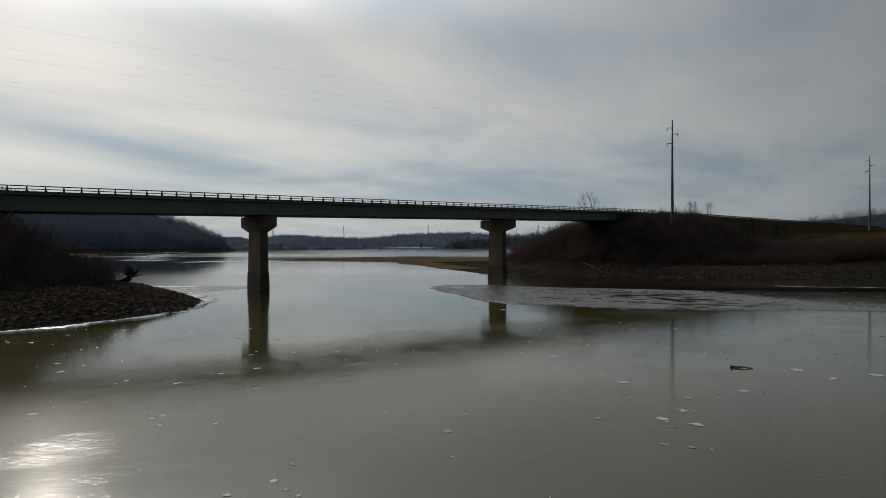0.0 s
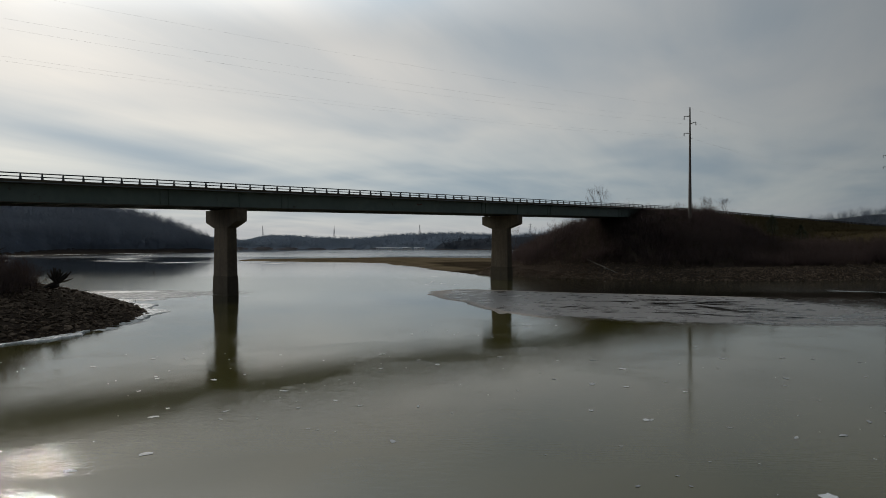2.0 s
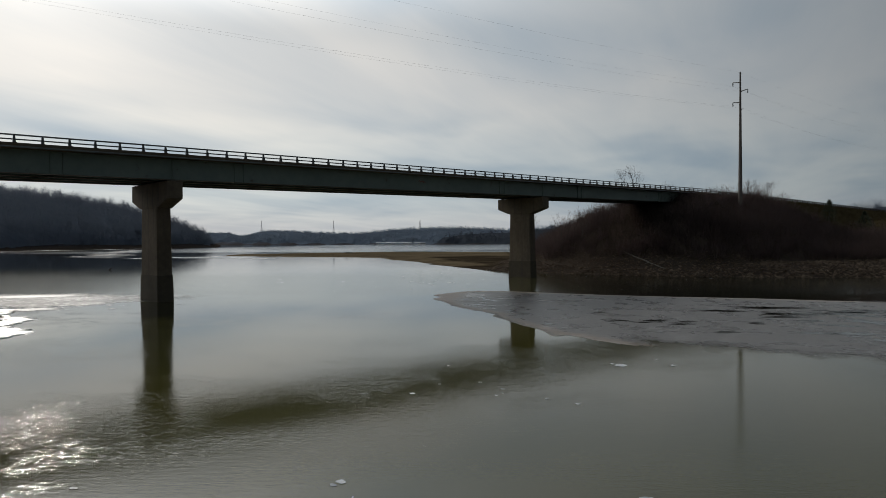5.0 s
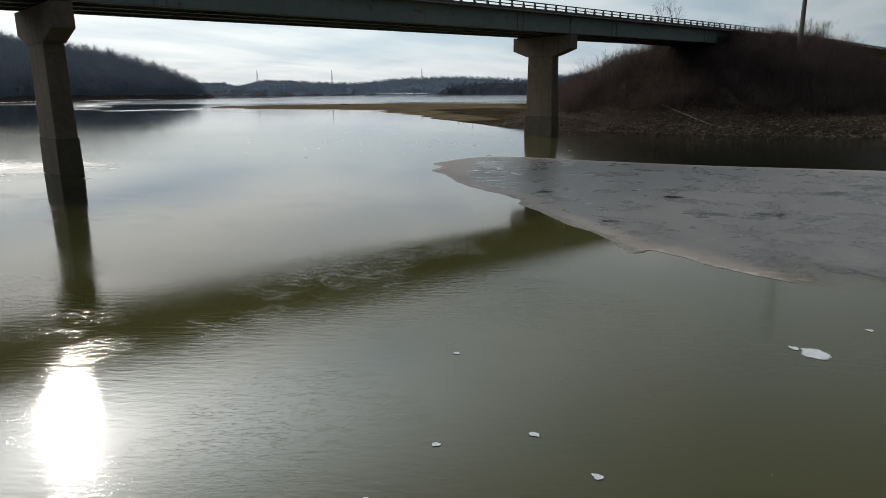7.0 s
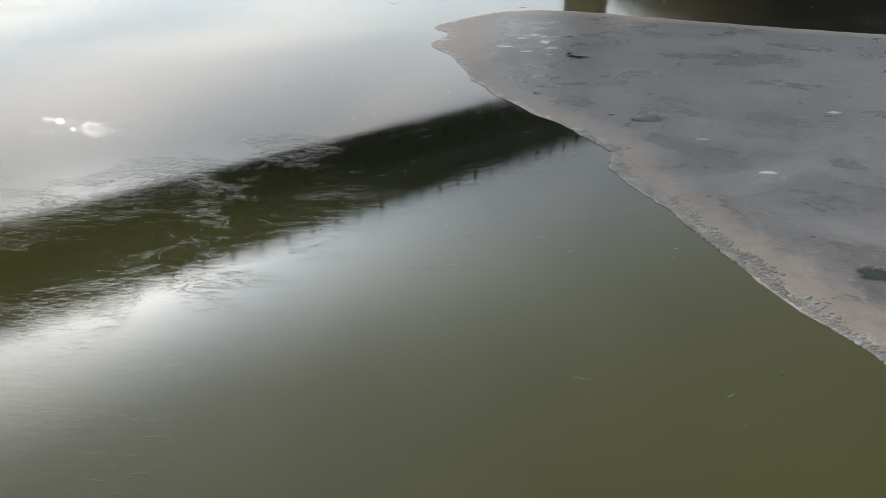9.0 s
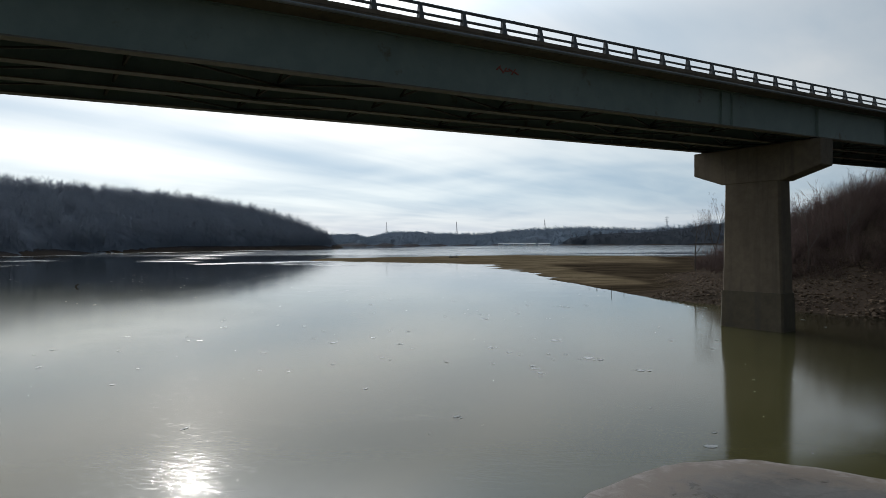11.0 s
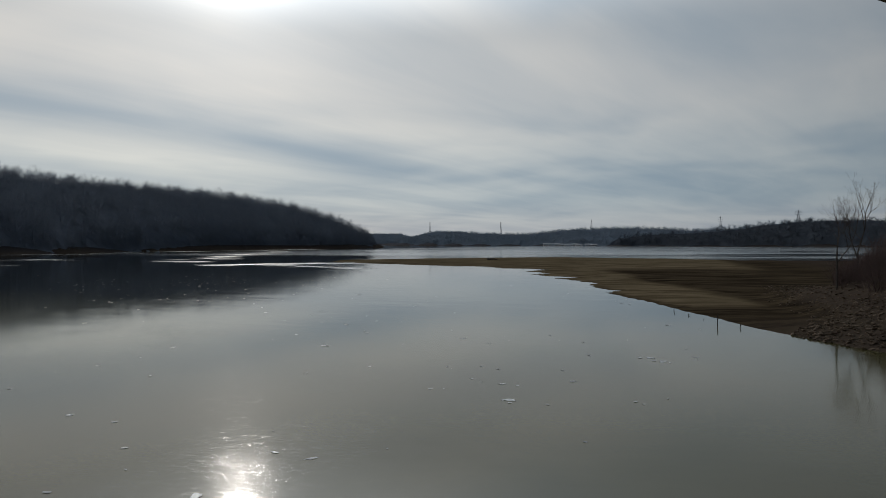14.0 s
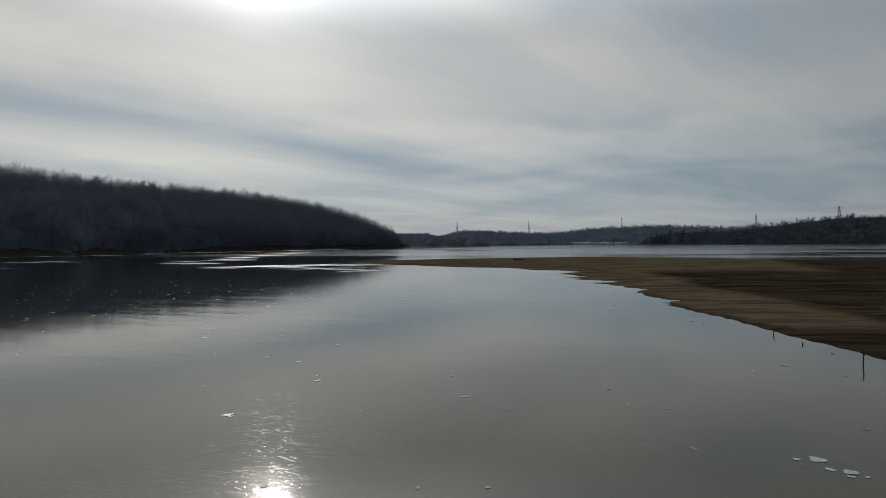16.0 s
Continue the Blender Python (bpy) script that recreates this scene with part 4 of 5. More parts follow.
def blade(rng, verts, a, b, thick):
    t = rng.uniform(0, 6.283)
    side = np.array([math.cos(t), math.sin(t), rng.uniform(-0.4, 0.4)]) * thick
    verts += [a - side, a + side, b]


def shrub(rng, stems, twigs, tall, wide, thick):
    """One leafless bush: stems that spread from the root, each with side twigs."""
    verts = []
    for _ in range(stems):
        a, lean = rng.uniform(0, 6.283), rng.uniform(0.1, 1.0) ** 0.7
        base = np.array([rng.gauss(0, 0.15), rng.gauss(0, 0.15), -0.1])
        tip = base + np.array([math.cos(a) * wide * lean, math.sin(a) * wide * lean, tall * rng.uniform(0.55, 1.0) * (1 - 0.45 * lean * lean)])
        blade(rng, verts, base, tip, thick * 1.7)
        for _ in range(twigs):
            p = base + (tip - base) * rng.uniform(0.25, 0.95)
            w = np.array([rng.gauss(math.cos(a) * 0.4, 0.6), rng.gauss(math.sin(a) * 0.4, 0.6), rng.uniform(0.1, 0.9)])
            blade(rng, verts, p, p + w / np.linalg.norm(w) * tall * rng.uniform(0.16, 0.36), thick)
    return np.array(verts)


def winter_tree(rng, tall, wide, thick, limbs=10, twigs=8):
    """One bare woodland tree seen from afar: a stem, limbs that rise out of it and a rounded crown of fine twigs."""
    verts = []
    lean = np.array([rng.gauss(0, 0.03), rng.gauss(0, 0.03), 1.0])
    for _ in range(2):
        blade(rng, verts, np.array([0, 0, -0.5]), lean * tall * 0.9, thick * 2.2)
    for i in range(limbs):
        a = 2.4 * i + rng.uniform(-0.4, 0.4)
        u = rng.uniform(0.22, 0.72)
        start = lean * tall * u
        out = wide * rng.uniform(0.55, 1.0) * math.sqrt(max(0.05, 1 - ((u - 0.42) / 0.5) ** 2))
        end = start + np.array([math.cos(a) * out, math.sin(a) * out, tall * rng.uniform(0.14, 0.30)])
        blade(rng, verts, start, end, thick * 1.4)
        for _ in range(twigs):
            p = start + (end - start) * rng.uniform(0.3, 1.0)
            w = np.array([rng.gauss(math.cos(a) * 0.5, 0.55), rng.gauss(math.sin(a) * 0.5, 0.55), rng.uniform(0.1, 1.2)])
            blade(rng, verts, p, p + w / np.linalg.norm(w) * tall * rng.uniform(0.06, 0.14), thick * rng.uniform(0.6, 1.2))
    return np.array(verts)


def scatter(name, shapes, xs, ys, zs, scales, mat, label, category, seed, soft=False):
    rng = np.random.default_rng(seed)
    out, tones = [], []
    for x, y, z, k in zip(xs, ys, zs, scales):
        v = shapes[rng.integers(len(shapes))]
        t = rng.uniform(0, 6.283)
        c, s = math.cos(t), math.sin(t)
        kk = k * rng.uniform(0.85, 1.15)
        tones.append(np.full(len(v), rng.random()))
        out.append(np.stack([(v[:, 0] * c - v[:, 1] * s) * k + x, (v[:, 0] * s + v[:, 1] * c) * k + y, v[:, 2] * kk + z], 1))
    vv = np.concatenate(out)
    me = bpy.data.meshes.new(name)
    nt = len(vv) // 3
    me.vertices.add(len(vv))
    me.vertices.foreach_set("co", vv.astype(np.float32).ravel())
    me.loops.add(len(vv))
    me.loops.foreach_set("vertex_index", np.arange(len(vv), dtype=np.int32))
    me.polygons.add(nt)
    me.polygons.foreach_set("loop_start", np.arange(nt, dtype=np.int32) * 3)
    me.update(calc_edges=True)
    tone = me.attributes.new("tone", "FLOAT", "POINT")
    tone.data.foreach_set("value", np.concatenate(tones).astype(np.float32))
    if soft:
        tilt = np.repeat(rng.normal(0, 0.35, (nt, 2)), 3, 0)
        me.normals_split_custom_set_from_vertices(np.column_stack([tilt, np.ones(len(vv))]).tolist())
    return tagged(dress(name, me, mat), label, category, kind="stuff")


def points(seed, count, x0, x1, y0, y1, keep):
    rng = np.random.default_rng(seed)
    x, y = rng.uniform(x0, x1, count), rng.uniform(y0, y1, count)
    ok = keep(x, y)
    return x[ok], y[ok], rng


def canopy(name, x0, x1, y0, y1, grid, ring, reach, tall, mat, label):
    """A filler added under the crowns to hide dark gaps: one lumpy sheet that drops to the ground at the shore."""
    gx, gy = np.arange(x0, x1, grid), np.arange(y0, y1, grid)
    X, Y = np.meshgrid(gx, gy)
    rng = np.random.default_rng(77)
    X = X + rng.uniform(-0.3, 0.3, X.shape) * grid
    Y = Y + rng.uniform(-0.3, 0.3, Y.shape) * grid
    d = inland(X, Y, ring)
    full = np.clip((d - 1.5) / 9.0, 0, 1) ** 0.6
    Z = height(X, Y) - 0.4 + tall * full * (0.6 + 0.05 * waves(X, Y, grid * 0.55) + rng.uniform(-0.06, 0.06, X.shape))
    nx = len(gx)
    i = (np.arange(len(gy) - 1)[:, None] * nx + np.arange(nx - 1)).ravel()
    faces = np.stack([i, i + 1, i + nx + 1, i + nx], 1)
    dd = d.ravel()
    ok = (dd[faces].max(1) > -0.5) & (dd[faces].max(1) < reach)
    me = bpy.data.meshes.new(name)
    me.from_pydata(np.stack([X.ravel(), Y.ravel(), Z.ravel()], 1).tolist(), [], faces[ok].tolist())
    tone = me.attributes.new("tone", "FLOAT", "POINT")
    tone.data.foreach_set("value", rng.random(len(dd)).astype(np.float32))
    ob = dress(name, me, mat, smooth=True)
    # normals turned upwards so the filler takes even sky light
    up = np.column_stack([rng.normal(0, 0.3, (len(dd), 2)), np.ones(len(dd))])
    me.normals_split_custom_set_from_vertices(up.tolist())
    return tagged(ob, label, "woods", kind="stuff")


def plant_woods():
    rng = random.Random(5)
    near = [winter_tree(rng, rng.uniform(15.2, 18.5), rng.uniform(4.0, 5.4), 0.095, 9, 8) for _ in range(12)]
    x, y, g = points(11, 26000, -760, -290, 230, 1330, lambda x, y: (inland(x, y, HILL) > 3) & (inland(x, y, HILL) < 330))
    d = inland(x, y, HILL)
    pick = g.random(len(x)) < np.where(d < 30, 1.0, np.where(d < 150, 0.6, 0.34))
    x, y = x[pick], y[pick]
    ex, ey, ge = points(14, 38000, -480, -290, 230, 1330, lambda x, y: (inland(x, y, HILL) > 0.3) & (inland(x, y, HILL) < 9))
    x, y = np.append(x, ex), np.append(y, ey)
    scatter("hill_woods", near, x, y, height(x, y) - 0.3, np.append(g.uniform(0.7, 1.25, len(x) - len(ex)), ge.uniform(0.22, 0.5, len(ex))), HAZED_WOODS, "leafless winter woods covering the long hill, haze tint in the colour", "woods", 1, True)
    canopy("hill_canopy", -760, -290, 230, 1330, 5.0, HILL, 330, 10.5, HAZED_WOODS, "filler sheet under the crowns on the long hill, tinted with haze")
    canopy("far_canopy", -1700, 540, 1430, 3350, 8.0, LAND, 330, 14.0, HAZED_FAR_WOODS, "filler sheet under the crowns on the far shore, tinted with haze")
    canopy("lakeside_canopy", -150, 540, 1000, 1434, 6.0, LAND, 520, 14.0, HAZED_MID_WOODS, "filler sheet under the crowns on the low lakeside, tinted with haze")
    far = [winter_tree(rng, 14.5, 5.2, 0.3, 7, 5) for _ in range(8)]
    x, y, g = points(12, 90000, -1500, 520, 1000, 3250, lambda x, y: (inland(x, y, LAND) > 3) & (inland(x, y, LAND) < 230))
    d = inland(x, y, LAND)
    pick = g.random(len(x)) < np.where(d < 60, 1.0, 0.5)
    x, y = x[pick], y[pick]
    k = g.uniform(0.7, 1.25, len(x))
    for side, mat, name, label in ((y >= 1440, HAZED_FAR_WOODS, "far_woods", "leafless woods on the far shore, haze put into the colour"), (y < 1440, HAZED_MID_WOODS, "lakeside_woods", "leafless woods on the low lakeside, haze tint in the grey")):
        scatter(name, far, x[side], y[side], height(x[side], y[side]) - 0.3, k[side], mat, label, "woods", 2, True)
    canopy("roadside_canopy", 140, 1000, 450, 1260, 9.0, LAND, 700, 9.0, HAZED_MID_WOODS, "filler sheet under the crowns behind the road, tinted with haze")
    x, y, g = points(13, 7000, 300, 900, 560, 1260, lambda x, y: (inland(x, y, LAND) > 60) & (embankment(x, y) < 4))
    keep = g.random(len(x)) < 0.6
    x, y = x[keep], y[keep]
    scatter("roadside_woods", near, x, y, height(x, y) - 0.3, g.uniform(0.75, 1.15, len(x)), HAZED_WOODS, "leafless woods behind the embankment road, tinted with haze", "woods", 3, True)


plant_woods()


def plant_brush():
    rng = random.Random(8)
    shrubs = [shrub(rng, 13, 6, 2.3, 1.25, 0.012) for _ in range(12)]

    def bank(x, y):
        s = (x - P1.x) * ALONG.x + (y - P1.y) * ALONG.y
        q = (x - P1.x) * SIDE.x + (y - P1.y) * SIDE.y
        z = height(x, y)
        return (inland(x, y, LAND) > 6.5) & (z > 2.2) & ((np.abs(q) > 6.8) | (s < S_END - 3)) & (s < S_END + 26 + 30 * step(8, 3, z)) & (z < 15)
    x, y, g = points(21, 13500, 10, 110, 140, 225, bank)
    z = height(x, y)
    pick = g.random(len(x)) < 0.9
    x, y, z = x[pick], y[pick], z[pick]
    q = (x - P1.x) * SIDE.x + (y - P1.y) * SIDE.y
    under = (np.abs(q) < 7) * ((x - P1.x) * ALONG.x + (y - P1.y) * ALONG.y < S_END + 2)
    scatter("bank_brush", shrubs, x, y, z - 0.05, g.choice([0.6, 0.8, 0.95, 1.1, 1.3, 1.75], len(x)) * g.uniform(0.85, 1.15, len(x)) * (1 + 0.3 * waves(x, y, 3.1)) * (1 - 0.25 * under), BRUSH, "dense dark leafless brush covering the embankment slope", "brush", 4, True)
    x, y, g = points(22, 9000, -120, -28, 45, 118, lambda x, y: (inland(x, y, SPIT) > 8.5) & (height(x, y) > 1.8) & (embankment(x, y) < 11))
    pick = g.random(len(x)) < 0.5
    x, y = x[pick], y[pick]
    scatter("spit_brush", shrubs, x, y, height(x, y) - 0.05, g.uniform(0.75, 1.5, len(x)) * (1 + 1.8 * step(9, 20, inland(x, y, SPIT))) * (1 + 0.3 * waves(x, y, 3.1)), BRUSH, "dark leafless brush on the rocky point", "brush", 5, True)
    x, y, g = points(23, 7500, 15, 85, 199, 268, lambda x, y: (inland(x, y, LAND) > 14) & (embankment(x, y) < 7) & (x > 18.5 + (y - 212) * 0.27))
    scatter("shore_brush", shrubs, x, y, height(x, y) - 0.05, g.uniform(0.7, 3.0, len(x)) * (0.5 + 0.5 * step(18, 27, x - (y - 212) * 0.27)), BRUSH, "leafless brush at the edge of the sand bar", "brush", 6, True)


plant_brush()
TREES = [(36.9, 187.1, 21.9, "slender bare tree rising behind the bridge railing", 6, 3), (70, 209, 20.9, "low bare tree beside the embankment road", 6, 3),
         (77, 214, 20.6, "low bare tree beside the embankment road", 6, 3), (16.5, 199.1, 13.0, "bare young tree with a rounded crown by the sand bar", 7, 1),
         (12.7, 190.5, 10.3, "thin bare tree at the edge of the sand bar", 5, 1), (31, 226, 12.5, "bare young tree among shore brush", 5, 2),
         (-47.0, 84.0, 9.5, "bare tree among the brush on the rocky point", 5, 2), (-52.0, 76.0, 11.0, "bare tree among the brush on the rocky point", 5, 2),
         (-56.0, 90.0, 11.5, "bare tree among the brush on the rocky point", 5, 1), (-43.5, 70.0, 8.5, "bare tree among the brush on the rocky point", 5, 2),
         (-49.0, 66.0, 10.0, "bare tree among the brush on the rocky point", 5, 2), (20.0, 168.5, 11.0, "thin bare tree at the foot of the embankment", 5, 1), (24.0, 171.0, 12.0, "thin bare tree at the foot of the embankment", 5, 2)]
for i, (x, y, top, label, lv, st) in enumerate(TREES):
    make_tree(x, y, top - float(height(x, y)), 40 + i, label, lv + 1, st, 0.85 if "rounded" in label else 0.8)


def shore_points(ring_pts, depth):
    def keep(rng, count):
        xs, ys = [], []
        segs = list(zip(ring_pts, ring_pts[1:]))
        lens = [math.dist(a, b) for a, b in segs]
        for _ in range(count):
            (ax, ay), (bx, by) = rng.choices(segs, lens)[0]
            t = rng.random()
            nx, ny = -(by - ay), bx - ax
            k = math.hypot(nx, ny)
            e = rng.uniform(-0.6, depth)
            xs.append(ax + t * (bx - ax) - nx / k * e + rng.gauss(0, 0.3))
            ys.append(ay + t * (by - ay) - ny / k * e + rng.gauss(0, 0.3))
        return np.array(xs), np.array(ys)
    return keep


stone_field("riprap_bank", "rough brown riprap stones on the embankment shore", LAND, shore_points(LAND[2:13], 10.0), 14000, 300, 0.34, 3, (6, 30, 160, 218, 7000))
stone_field("riprap_point", "rough brown riprap stones on the rocky point", SPIT, shore_points(SPIT[0:10][::-1], 9.5), 12500, 300, 0.34, 4)


# ---------------------------------------------------------------- ice on the lake
def outline_of(pts, jag, seed, cut=0.5):
    """A shoreline with more points and a small irregular jag."""
    rng = random.Random(seed)
    out = []
    for (ax, ay), (bx, by) in zip(pts, pts[1:] + pts[:1]):
        k = max(1, int(math.hypot(bx - ax, by - ay) / cut))
        for i in range(k):
            t = i / k
            x, y = ax + (bx - ax) * t, ay + (by - ay) * t
            big = 2.4 * jag
            out.append((x + rng.gauss(0, jag) + big * math.sin(y * 2.3 + 1.7 * math.sin(x)), y + rng.gauss(0, jag) + big * math.sin(x * 2.9 + math.sin(y * 1.3))))
    return out


def curved(pts, k=5):
    """A closed line rounded through its points."""
    out = []
    for i in range(len(pts)):
        a, b, c, d = (Vector(pts[(i + j) % len(pts)]) for j in (-1, 0, 1, 2))
        for j in range(k):
            t = j / k
            p = 0.5 * (2 * b + (c - a) * t + (2 * a - 5 * b + 4 * c - d) * t * t + (3 * b - a - 3 * c + d) * t ** 3)
            out.append((p.x, p.y))
    return out


def slab(name, pts, z0, z1, mat, parent=None, rng=None, rough=0.0):
    bm = bmesh.new()
    lo = [bm.verts.new((x, y, z0)) for x, y in pts]
    hi = [bm.verts.new((x, y, z1)) for x, y in pts]
    k = len(pts)
    for i in range(k):
        j = (i + 1) % k
        bm.faces.new((lo[i], lo[j], hi[j], hi[i]))
    top = bm.faces.new(hi)
    bmesh.ops.triangulate(bm, faces=[top], ngon_method="BEAUTY")
    return part(name, bm, mat, parent)


def soft_slab(name, pts, z0, z1, mat, reach, seed, thaw=None):
    """A thin slab whose vertices know how near the rim they lie (1 at the rim, 0 well inside)."""
    rng = random.Random(seed)
    k = len(pts)
    spots = [Vector(p) for p in pts]
    xs, ys = np.array([p[0] for p in pts]), np.array([p[1] for p in pts])
    cand = []
    for _ in range(9000):
        x = xs.min() + (xs.max() - xs.min()) * rng.random() ** 2.2
        cand.append((x, rng.uniform(ys.min(), ys.max())))
    cx, cy = np.array(cand).T
    d = inland(cx, cy, pts)
    spots += [Vector((x, y)) for x, y, w in zip(cx, cy, d) if w > 0.05]
    co, _, faces, *_ = delaunay_2d_cdt(spots, [], [list(range(k))], 1, 1e-5)
    dist = np.maximum(inland(np.array([p.x for p in co]), np.array([p.y for p in co]), pts), 0)
    bm = bmesh.new()
    layer = bm.verts.layers.float.new("rim")
    soft = bm.verts.layers.float.new("melt")
    vs = []
    for p, w in zip(co, dist):
        v = bm.verts.new((p.x, p.y, z1))
        v[layer] = max(0.0, 1.0 - w / reach(p.x, p.y))
        v[soft] = thaw(p.x, p.y, w) if thaw else 0.0
        vs.append(v)
    for f in faces:
        bm.faces.new([vs[i] for i in f])
    edge = [e for e in bm.edges if e.is_boundary]
    made = bmesh.ops.extrude_edge_only(bm, edges=edge)
    for v in made["geom"]:
        if isinstance(v, bmesh.types.BMVert):
            v.co.z = z0
    return part(name, bm, mat)


def soft_blob(name, x, y, rx, ry, turn, rng, z1, mat, parent=None, k=28, jag=0.2):
    """A floe as rings round a centre, ragged at the rim."""
    c, s = math.cos(turn), math.sin(turn)
    bm = bmesh.new()
    layer = bm.verts.layers.float.new("rim")
    wob = [1 + rng.uniform(-jag, jag) for _ in range(k)]
    rows = []
    for f in (1.0, 0.85, 0.65, 0.4):
        row = []
        for i in range(k):
            a = 2 * math.pi * i / k
            w = (wob[i] + wob[i - 1]) / 2
            u, v = math.cos(a) * rx * w * f, math.sin(a) * ry * w * f
            p = bm.verts.new((x + u * c - v * s, y + u * s + v * c, z1))
            p[layer] = f ** 1.5
            row.append(p)
        rows.append(row)
    mid = bm.verts.new((x, y, z1))
    for a, b in zip(rows, rows[1:]):
        for i in range(k):
            j = (i + 1) % k
            bm.faces.new((a[i], a[j], b[j], b[i]))
    for i in range(k):
        bm.faces.new((rows[-1][i], rows[-1][(i + 1) % k], mid))
    return part(name, bm, mat, parent)


def blob(x, y, rx, ry, turn, rng, k=14, jag=0.25):
    c, s = math.cos(turn), math.sin(turn)
    out = []
    for i in range(k):
        a = 2 * math.pi * i / k
        r = 1 + rng.uniform(-jag, jag)
        u, v = math.cos(a) * rx * r, math.sin(a) * ry * r
        out.append((x + u * c - v * s, y + u * s + v * c))
    return out


def band(name, pts, width, z, mat, parent, seed, inner=0.0, lumps=0.02):
    """An uneven strip along the left of a line, with a ragged inner edge."""
    rng = random.Random(seed)
    line = outline_of(pts, 0.0, seed, 0.3)[:-max(1, int(math.dist(pts[-1], pts[0]) / 0.3))] + [pts[-1]]
    bm = bmesh.new()
    rows = []
    for i, (x, y) in enumerate(line):
        ax, ay = line[max(i - 1, 0)]
        bx, by = line[min(i + 1, len(line) - 1)]
        k = math.hypot(bx - ax, by - ay) or 1
        nx, ny = -(by - ay) / k, (bx - ax) / k
        w = width * (0.75 + 0.35 * math.sin(i * 0.23 + seed) + rng.uniform(-0.2, 0.2)) * min(1, (i + 1) / 6, (len(line) - i) / 6)
        e = rng.gauss(0, 0.04)
        row = [bm.verts.new((x + nx * (inner + e), y + ny * (inner + e), 0.0))]
        for t in (0.03, 0.3, 0.6, 0.95, 1.0):
            row.append(bm.verts.new((x + nx * (inner + e + w * t), y + ny * (inner + e + w * t), (z + rng.uniform(0, lumps)) if t < 0.99 else 0.0)))
        rows.append(row)
    for a, b in zip(rows, rows[1:]):
        for i in range(len(a) - 1):
            bm.faces.new((a[i], b[i], b[i + 1], a[i + 1]))
    return part(name, bm, mat, parent)


FRONT = [(0.0, 108.5), (1.1, 106.1), (1.9, 102.9), (2.7, 100.6), (3.9, 98.5), (4.9, 96.8), (5.65, 95.2), (5.42, 94.1), (5.8, 93.0), (6.25, 92.0), (6.4, 91.2),
         (6.8, 90.0), (7.3, 88.5), (7.9, 87.3), (8.35, 86.1), (8.5, 85.0), (8.55, 84.1), (8.85, 83.6), (9.55, 84.1), (10.2, 83.3), (10.7, 82.4), (11.2, 81.6), (12.5, 80.2), (15.5, 78.4), (20.7, 75.2), (30.9, 73.0), (38, 73.2)]
BACK = [(60, 72), (92, 75), (95, 97), (70, 101), (50, 103), (38, 105.8), (31, 108.6), (20, 112), (12, 115.8), (8, 118.1), (4.8, 118.9), (2.3, 117.4), (-0.2, 113.2),
        (0.6, 111.2)]


def make_crust(sheet):
    """Small broken lumps of white ice pushed up along the rim of the sheet."""
    rng = random.Random(41)
    line = FRONT[5:18]
    lens = [math.dist(a, b) for a, b in zip(line, line[1:])]
    verts, faces = [], []
    for _ in range(4500):
        i = rng.choices(range(len(lens)), lens)[0]
        (ax, ay), (bx, by) = line[i], line[i + 1]
        t, e = rng.random(), abs(rng.gauss(0, 0.22)) + 0.03
        swell = 0.45 + 0.55 * math.sin(ax * 1.1 + t * 2.0) ** 2
        x, y = ax + (bx - ax) * t - (by - ay) / lens[i] * e * swell, ay + (by - ay) * t + (bx - ax) / lens[i] * e * swell
        r = rng.choice((0.008, 0.011, 0.015, 0.02, 0.028)) * (0.6 + 0.6 * swell)
        k, turn = len(verts), rng.uniform(0, 6.28)
        for h, f in ((-0.02, 1.9), (0.10 * r, 1.6), (0.26 * r, 0.8)):
            for j in range(6):
                a = turn + j * math.pi / 3
                w = r * f * rng.uniform(0.7, 1.25)
                verts.append((x + math.cos(a) * w, y + math.sin(a) * w * 0.8, 0.016 + h))
        for ring in (0, 6):
            for j in range(6):
                j2 = (j + 1) % 6
                faces.append((k + ring + j, k + ring + j2, k + ring + 6 + j2, k + ring + 6 + j))
        faces.append(tuple(k + 12 + j for j in range(6)))
    tagged(cloth("ice_crust", verts, faces, CRUST_ICE, sheet, True), "crumbly white crust", kind="stuff")


